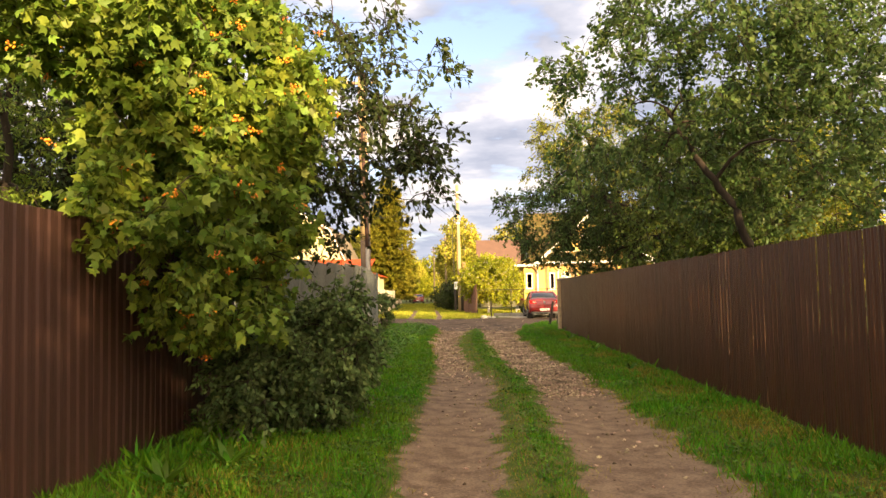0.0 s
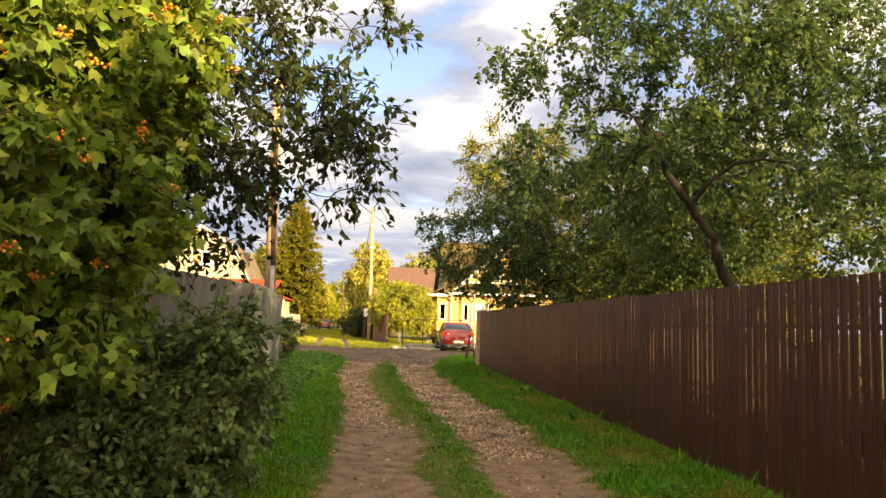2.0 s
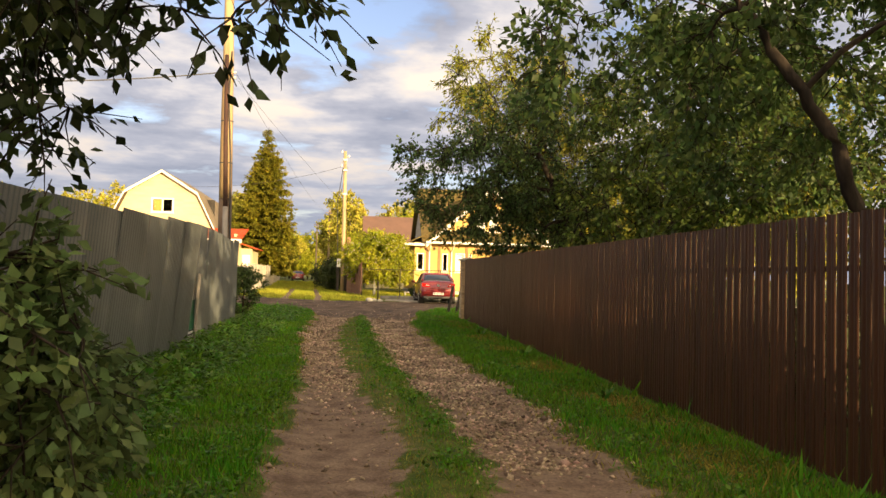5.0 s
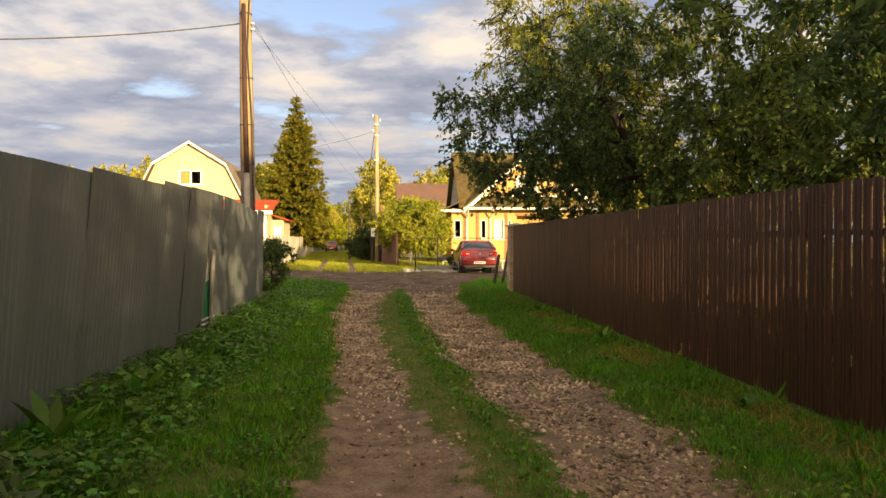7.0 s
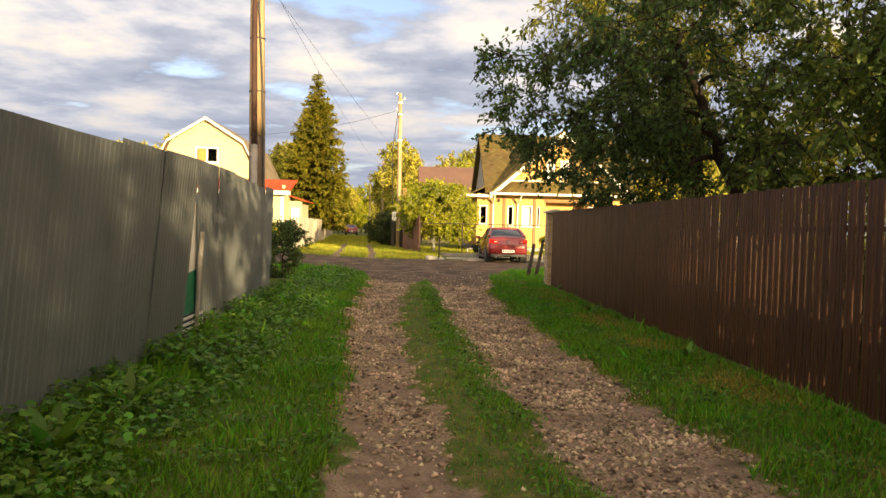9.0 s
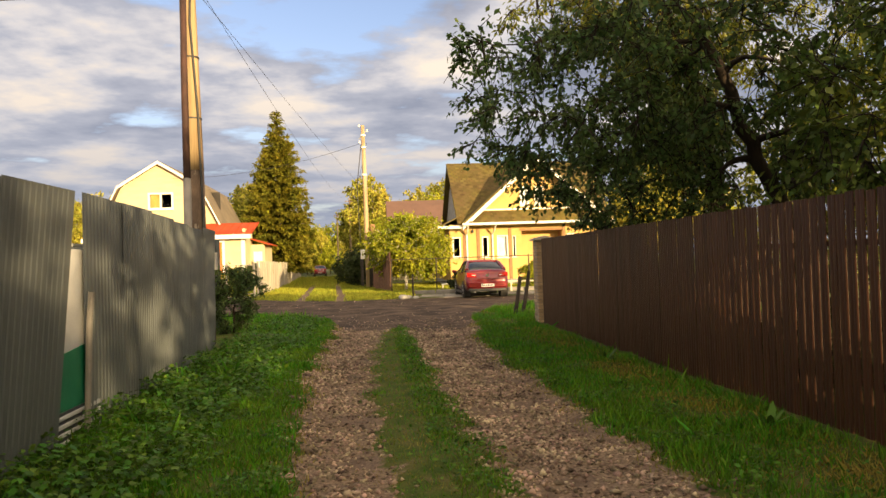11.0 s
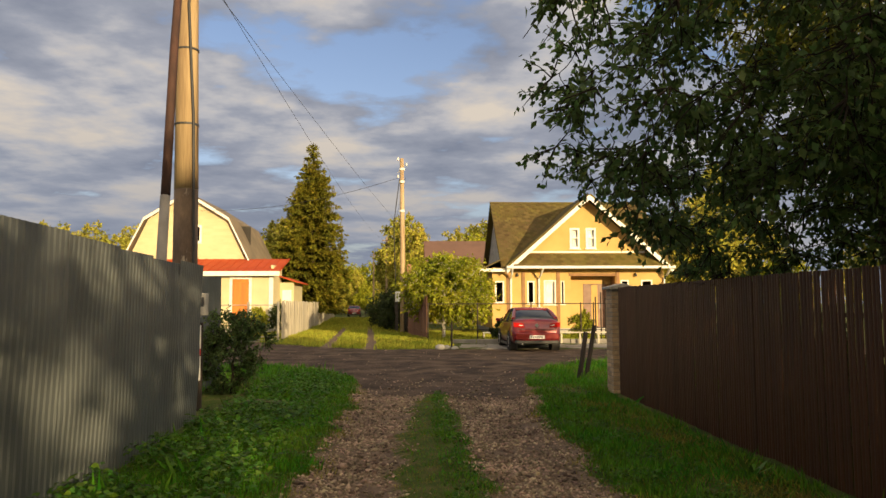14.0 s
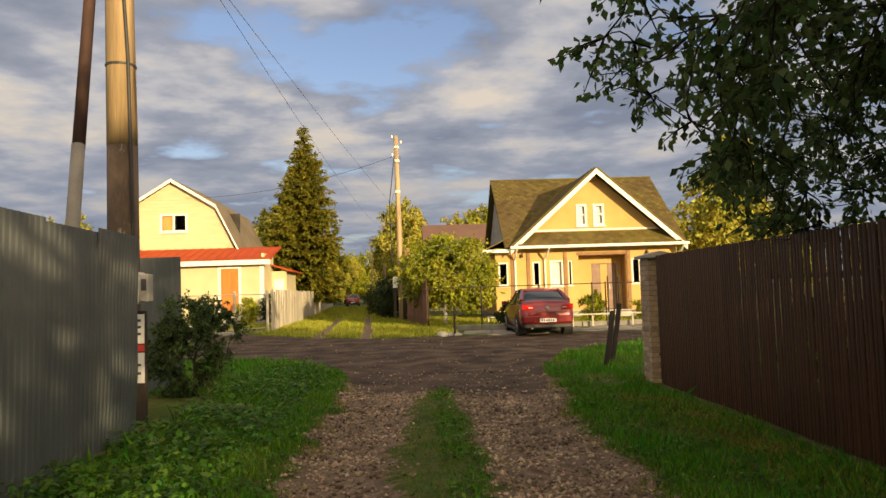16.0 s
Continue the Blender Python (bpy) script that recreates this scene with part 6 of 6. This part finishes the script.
def garden_bits():
    b = thing("garden_bench", (2.9, 48, 0), "small white garden bench on the lawn", "bench")
    part("seat", box(2.95, 3.5, 47.85, 48.1, 0.30, 0.345, 0.01), M["white_paint"], b)
    for x in (2.99, 3.41):
        part("leg", box(x, x + 0.05, 47.88, 48.08, -0.02, 0.299), M["white_paint"], b)
    for x, y, r in ((0.75, 40.75, 0.16), (1.0, 40.85, 0.13), (1.25, 40.7, 0.11)):
        bm = bmesh.new()
        bmesh.ops.create_icosphere(bm, subdivisions=2, radius=r)
        for v in bm.verts:
            v.co = Vector((v.co.x * 1.2, v.co.y, v.co.z * 0.75)) * (1 + 0.22 * noise.noise(v.co * 9 + Vector((x, y, 0)) * 7))
            v.co += Vector((x, y, r * 0.5))
        solo("kerb_boulder", bm, M["concrete"], "rough pale stone marking the lane corner", "stone", "corner stones", smooth=True)
    s = thing("corner_stake", (1.15, 40.7, 0), "short dark stake at the lane corner", "stake")
    part("stake", tube([(1.15, 40.75, -0.1), (1.15, 40.75, 1.0)], 0.035, 6), M["post_dark"], s)


paving()
kerb_stones()
wire_fence()
left_gate()
board_fence("slat_fence", "weathered pale grey slat fence along the far lane", (-6.0, 47.4), (-7.0, 69.0), 0.30, 0.21, 1.75, "fence_grey", 41)
board_fence("slat_fence", "weathered pale grey slat fence further along the far lane", (-7.05, 69.4), (-10.4, 112.0), 0.45, 0.3, 1.75, "fence_grey", 44)
board_fence("board_fence", "red-brown vertical board fence beside the utility pole", (0.40, 47.2), (-0.45, 53.4), 0.155, 0.145, 1.95, "fence_red", 42)
board_fence("board_fence", "dark weathered board fence along the far lane", (-1.0, 55.2), (-3.2, 84.0), 0.3, 0.28, 1.8, "post_dark", 43)
garden_bits()


# ---- shrubs of the yards ----
def shrub(name, label, x, y, r, h, leaf, seed, n=60, size=0.1):
    tree(name, label, "shrub", [(x, y, 0), (x, y, h * 0.3), (x, y, h * 0.5)], 0.03, [(x, y, h * 0.55, r, r, h * 0.45), (x + r * 0.3, y, h * 0.7, r * 0.6, r * 0.7, h * 0.35)], n, 55, leaf, size, KITE, "bark", seed, spread=r * 0.35, visible_min=0.02)


shrub("flower_bush", "green bush in the front garden by the house wall", 7.1, 46.6, 0.45, 1.15, "leaf_garden", 51)
shrub("flower_bush", "green bush in the front garden", 9.8, 47.2, 0.7, 1.1, "leaf_garden", 52)
shrub("flower_bush", "low green bush in the front garden", 3.7, 46.4, 0.45, 0.9, "leaf_dark", 53)
shrub("lane_hedge", "dark green hedge along the far lane", -1.4, 58.8, 0.8, 2.0, "leaf_dark", 54, 80, 0.14)
shrub("lane_hedge", "dark green hedge along the far lane", -1.7, 62.5, 0.9, 2.2, "leaf_dark", 55, 80, 0.14)
shrub("lane_hedge", "dark green hedge along the far lane", -2.2, 67.5, 1.1, 2.4, "leaf_dark", 56, 80, 0.16)
shrub("porch_bush", "small bush before the cream porch", -8.7, 55.2, 0.5, 1.4, "leaf_garden", 57)
shrub("porch_bush", "small bush before the cream porch", -7.7, 55.8, 0.5, 1.6, "leaf_dark", 58)


# ---- trees of the distance ----
def far_tree(name, label, seed, h, r, leaf, bark, size):
    return tree(name, label, "tree", [(0, 0, 0), (0.1, 0, h * 0.4), (0.2, 0.1, h * 0.85)], 0.16,
                [(0, 0, h * 0.62, r, r, h * 0.36), (r * 0.4, 0.3, h * 0.45, r * 0.7, r * 0.8, h * 0.25), (-r * 0.45, -0.2, h * 0.5, r * 0.7, r * 0.8, h * 0.3), (0.1, 0, h * 0.85, r * 0.55, r * 0.55, h * 0.14)],
                150, 45, leaf, size * 1.12, KITE, bark, seed, spread=r * 0.26, shell=0.3, droop=0.5, group="trees of the distance", twigs=False)


def distance():
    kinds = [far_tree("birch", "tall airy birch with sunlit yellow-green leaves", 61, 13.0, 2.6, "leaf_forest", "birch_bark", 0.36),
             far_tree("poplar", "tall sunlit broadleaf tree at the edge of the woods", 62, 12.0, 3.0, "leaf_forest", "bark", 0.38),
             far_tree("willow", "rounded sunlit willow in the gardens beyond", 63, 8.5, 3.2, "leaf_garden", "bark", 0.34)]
    rng = random.Random(7)
    spots = []
    for i in range(34):
        spots.append((rng.uniform(-75, 75), rng.uniform(118, 150), rng.uniform(0.85, 1.25)))
    for i in range(16):
        spots.append((-62 + i * 8 + rng.uniform(-3, 3), rng.uniform(98, 116), rng.uniform(0.6, 0.95)))
    spots += [(-1.0, 78, 0.62), (-0.5, 86, 0.8), (0.3, 66, 0.42), (-1.6, 72, 0.5), (-14.5, 75, 0.5), (-13, 88, 0.8), (-10.2, 76, 0.62), (-14, 96, 0.85), (-2.4, 96, 0.75), (2.5, 90, 0.9), (7, 92, 1.05), (12, 95, 1.1), (16, 84, 0.8),
              (18, 60, 0.7), (22, 66, 0.9), (-24, 70, 0.6), (-30, 78, 0.7), (-22, 84, 0.7), (-12.0, 79, 0.7), (-3.6, 106, 0.9), (-15, 108, 0.9)]
    spots += [(13.5, 26, 0.4), (26, 22, 0.5), (13, 10, 0.5), (14, 2, 0.45), (13, -6, 0.4), (-14, 18, 0.6), (-12, -4, 0.7), (-9, -16, 0.8), (-2, -36, 0.9), (-9, -38, 0.9)]
    spots += [(-10.6, 75, 0.6), (-9.9, 80, 0.72), (-10.6, 88, 0.8), (-12.5, 104, 0.9), (-0.2, 72, 0.48), (0.2, 82, 0.7), (-0.6, 90, 0.8), (-2.2, 110, 1.0), (3.4, 84, 0.8), (-11.5, 141, 1.0), (-7.5, 143, 1.05), (-15, 142, 1.0), (-3, 140, 1.0)]
    spots = [q for q in spots if abs(q[0] - float(lane_mid(q[1]))) > 4.2 or q[1] > 136 or q[1] < 40]
    spots += [(-19 + 1.9 * i + rng.uniform(-0.5, 0.5), 135 + rng.uniform(-1.5, 2), rng.uniform(0.42, 0.6)) for i in range(12)]
    for i, (x, y, s) in enumerate(spots):
        ob = kinds[(i * 7 + int(abs(x))) % 3]
        m = pose(x, y, 0, 0, 0, rng.uniform(0, 360)) @ Matrix.Diagonal((s * rng.uniform(0.9, 1.2), s * rng.uniform(0.9, 1.2), s, 1))
        copy_thing(ob, m)
    for ob, (x, y) in zip(kinds, ((-40, 120), (40, 125), (30, 110))):
        ob.matrix_basis = pose(x, y, 0)


distance()


# ---- grass, weeds and gravel ----
BLADE = (np.array([(0, 0.055, 0), (0, -0.055, 0), (0.55, -0.045, 0.09), (0.55, 0.045, 0.09), (1, 0, 0.24)]), np.array([(0, 1, 2), (0, 2, 3), (3, 2, 4)]))


def bare(x, y):
    return np.maximum(np.maximum(dirt_mask(x, y), road_mask(x, y)), ((x < -3.05) & (y < 28.5) | (x > 3.2) & (y < 27.9)).astype(float))


def grass_field(name, label, mat, count, x0, x1, y0, y1, h0, h1, seed, accept, lean=0.35):
    rng = np.random.default_rng(seed)
    x, y = rng.uniform(x0, x1, count), rng.uniform(y0, y1, count)
    keep = rng.uniform(size=count) < accept(x, y)
    x, y = x[keep], y[keep]
    n = len(x)
    at = np.stack([x, y, ground_z(x, y) - 0.006], 1)
    tuft = wobble(x, y, 2.3, 9.0) * 0.5 + 0.5
    along = unit(np.stack([rng.normal(0, lean, n), rng.normal(0, lean, n), np.ones(n)], 1))
    up = rng.normal(size=(n, 3)) * (1, 1, 0.1)
    size = (h0 + (h1 - h0) * rng.uniform(size=n) ** 1.5) * (0.55 + 0.7 * tuft) * np.where((x > -0.8) & (x < 1.0) & (y < 30), 0.6, 1.0)
    v, f = scatter_leaves(at, along, unit(up), size, BLADE)
    tagged(new(name, quick_mesh(name, v, f, M[mat])), label, "grass", kind="stuff")


def verge(x, y):
    b = bare(x, y)
    lush = 0.5 + 0.5 * wobble(x, y, 0.8, 6.0)
    strip = (1 - 0.9 * np.exp(-((x - 2.7) / 0.38) ** 2) * (wobble(x, y, 0.9, 2.0) > -0.25)) * np.where(x > 2.2, 0.9, 1.0)
    inner = np.interp(y, YS, TRACK_L[1]) * 0.45 + np.interp(y, YS, TRACK_R[0]) * 0.45
    strip = strip * np.where((x > -0.6) & (x < inner), 0.20, 1.0) * np.where((x >= inner) & (x < 0.9) & (wobble(x, y, 1.9, 1.5) < 0.0), 0.7, 1.0)
    return np.clip(1.1 - b * 2.6, 0, 1) * (0.3 + 0.7 * lush) * strip


def edge_zone(x, y):
    b = bare(x, y)
    patchy = 0.4 + 0.6 * (wobble(x, y, 1.6, 7.0) > -0.1)
    return np.clip(1 - np.abs(b - 0.36) / 0.52, 0, 1) * patchy + 0.13 * (b < 0.2) + 0.85 * (np.abs(x - 0.0) < 0.7) * (b < 0.45)


def dry_strip(x, y):
    return np.clip(1 - bare(x, y), 0, 1) * np.clip(1.3 * np.exp(-((x - 2.72) / 0.32) ** 2) + np.exp(-((x + 1.9) / 0.5) ** 2) * (y < 8), 0, 1) * (0.5 + 0.5 * wobble(x, y, 0.9, 2.0))


grass_field("verge_grass", "short lush green grass along the lane", "grass", 640000, -3.05, 3.25, 3.5, 36, 0.045, 0.125, 71, verge)
grass_field("tall_grass", "taller grass tufts along the fences", "grass", 40000, -3.05, 3.25, 3.5, 35, 0.14, 0.30, 72, lambda x, y: verge(x, y) * np.clip((np.abs(x) - 1.9) / 0.8, 0, 1) * (wobble(x, y, 1.1, 3.0) > 0.0) * np.where(x > 0, 0.2, 1.0), 0.5)
grass_field("dry_grass", "short yellowed grass at the edges of the tracks", "dry_grass", 240000, -3.05, 3.25, 3.5, 34, 0.03, 0.075, 73, edge_zone, 0.6)
grass_field("withered_grass", "withered brown grass at the fence foot", "dry_grass", 420000, -3.05, 3.25, 3.5, 27, 0.04, 0.11, 74, dry_strip, 0.8)
grass_field("yard_grass", "grass beyond the crossing, sunlight painted into its yellow-green colour", "sunlit_grass", 160000, -9, 9, 41, 60, 0.08, 0.2, 75, lambda x, y: np.clip(1 - bare(x, y), 0, 1) * ((x < 1.3) | (y > 44.5)) * ((y < 52) | (x < 3.8)) * ((x > -8) | (y < 56.5)))
grass_field("side_grass", "grass at the crossing corners", "grass", 60000, -9, 9, 28, 37, 0.07, 0.18, 76, lambda x, y: np.clip(1 - road_mask(x, y) * 1.2, 0, 1) * (np.abs(x) > 3.0))
grass_field("lane_grass", "rough grass of the far lane, sunlight painted into its yellow-green colour", "sunlit_grass", 100000, -12, 0, 60, 100, 0.12, 0.3, 77, lambda x, y: np.clip(1 - bare(x, y) * 0.9, 0, 1) * (np.abs(x - lane_mid(y)) < 3.0))


def weeds():
    rng = np.random.default_rng(81)
    n = 42000
    x, y = rng.uniform(-3.0, -0.9, n), rng.uniform(7.5, 31, n)
    p = np.clip((-1.55 - x) / 0.6, 0, 1) * (wobble(x, y, 1.3, 8.0) > -0.35) * (bare(x, y) < 0.2) * np.where(y > 26, 0.5, 1.0)
    keep = rng.uniform(size=n) < p
    x, y = x[keep], y[keep]
    n = len(x)
    h = rng.uniform(0.03, 0.24, n) * (0.5 + 0.5 * np.clip((-1.2 - x) / 1.3, 0, 1))
    at = np.stack([x, y, ground_z(x, y) + h], 1)
    along = unit(np.stack([rng.normal(size=n), rng.normal(size=n), rng.normal(-0.15, 0.25, n)], 1))
    up = unit(np.stack([rng.normal(0, 0.35, n), rng.normal(0, 0.35, n), np.ones(n)], 1))
    v, f = scatter_leaves(at, along, up, rng.uniform(0.03, 0.075, n), LOBED)
    tagged(new("ground_weeds", quick_mesh("ground_weeds", v, f, M["weed"])), "dense goutweed leaves along the grey fence foot", "weeds", kind="stuff")


def dock_plant(x, y, s, seed):
    """A rosette of long upright leaves."""
    rng = np.random.default_rng(seed)
    n = 9
    a = np.arange(n) * 2.4
    at = np.stack([x + 0.02 * np.cos(a), y + 0.02 * np.sin(a), np.full(n, float(ground_z(x, y)))], 1)
    along = np.stack([0.55 * np.cos(a), 0.55 * np.sin(a), rng.uniform(0.5, 1.1, n)], 1)
    up = np.stack([-np.cos(a), -np.sin(a), np.full(n, 0.6)], 1)
    pts = np.array([(0, 0.02, 0), (0, -0.02, 0), (0.35, -0.13, 0.02), (0.35, 0.13, 0.02), (0.7, -0.10, -0.06), (0.7, 0.10, -0.06), (1, 0, -0.18)])
    tri = np.array([(0, 1, 2), (0, 2, 3), (3, 2, 4), (3, 4, 5), (5, 4, 6)])
    v, f = scatter_leaves(at, along, up, s * rng.uniform(0.7, 1.1, n), (pts, tri))
    tagged(new("dock_plant", quick_mesh("dock_plant", v, f, M["weed"])), "upright dock plant with long green leaves in the verge", "plant", "dock plants in the verge")


def gravel():
    rng = np.random.default_rng(91)
    n = 160000
    x, y = rng.uniform(-1.5, 2.1, n), rng.uniform(4, 31, n)
    far = rng.uniform(size=n) < 0.22
    x, y = np.where(far, rng.uniform(-6, 7, n), x), np.where(far, rng.uniform(28, 41, n), y)
    p = np.clip(gravel_mask(x, y), 0, 1) ** 1.1 * 0.9 + 0.018 * dirt_mask(x, y) + 0.015 * road_mask(x, y)
    keep = rng.uniform(size=n) < p
    x, y = x[keep], y[keep]
    n = len(x)
    r = rng.uniform(0.008, 0.026, n) * np.where(rng.uniform(size=n) < 0.06, 1.7, 1.0)
    o = np.array([(1, 0, 0), (-1, 0, 0), (0, 1, 0), (0, -1, 0), (0, 0, 1), (0, 0, -1)], float)
    tri = np.array([(0, 2, 4), (2, 1, 4), (1, 3, 4), (3, 0, 4), (2, 0, 5), (1, 2, 5), (3, 1, 5), (0, 3, 5)])
    v = o[None] * r[:, None, None] * rng.uniform(0.55, 1.35, (n, 6, 1)) * np.array([1.1, 1.0, 0.6])
    a = rng.uniform(0, 2 * np.pi, n)
    c, s = np.cos(a)[:, None], np.sin(a)[:, None]
    v = np.stack([v[..., 0] * c - v[..., 1] * s, v[..., 0] * s + v[..., 1] * c, v[..., 2] + rng.normal(0, 0.3, (n, 6)) * r[:, None]], -1)
    v += np.stack([x, y, ground_z(x, y) + r * 0.15], 1)[:, None]
    f = tri[None] + (np.arange(n) * 6)[:, None, None]
    tagged(new("gravel", quick_mesh("gravel", v.reshape(-1, 3), f.reshape(-1, 3), M["stone"])), "pale crushed gravel strewn in the wheel tracks", "gravel", kind="stuff")


def clover():
    """Low broad leaves in clumps, in the verges and on the strip between the tracks."""
    rng = np.random.default_rng(83)
    n = 260000
    x, y = rng.uniform(-2.9, 3.1, n), rng.uniform(3.5, 31, n)
    clump = np.clip(wobble(x, y, 2.6, 4.0) * 1.2 + 0.45, 0, 1)
    strip = np.where((x > -0.75) & (x < 1.1), np.where(x > np.interp(y, YS, TRACK_L[1]) * 0.4 + np.interp(y, YS, TRACK_R[0]) * 0.4, 0.42, 0.06), 0.75)
    keep = rng.uniform(size=n) < clump * strip * np.clip(1.05 - bare(x, y) * 2.4, 0, 1) * np.where(x > 2.35, 0.15, 1.0)
    x, y, clump = x[keep], y[keep], clump[keep]
    n = len(x)
    at = np.stack([x, y, ground_z(x, y) + rng.uniform(0.01, 0.085, n) * (0.4 + 0.6 * clump)], 1)
    along = unit(np.stack([rng.normal(size=n), rng.normal(size=n), rng.normal(0.25, 0.35, n)], 1))
    up = unit(np.stack([rng.normal(0, 0.5, n), rng.normal(0, 0.5, n), np.ones(n)], 1))
    v, f = scatter_leaves(at, along, up, rng.uniform(0.022, 0.055, n), KITE)
    tagged(new("clover", quick_mesh("clover", v, f, M["weed"])), "low clover and plantain leaves among the lane grass", "clover", kind="stuff")


clover()
weeds()
for i, (x, y, s) in enumerate([(-2.55, 12.4, 0.42), (-2.35, 13.6, 0.40), (-2.3, 14.6, 0.36), (-2.05, 16.0, 0.34), (-2.6, 11.6, 0.36), (2.7, 13.0, 0.22), (2.85, 17.4, 0.24), (2.8, 21.5, 0.22), (-2.4, 5.6, 0.3), (-2.1, 6.2, 0.26)]):
    dock_plant(x, y, s, 100 + i)
gravel()
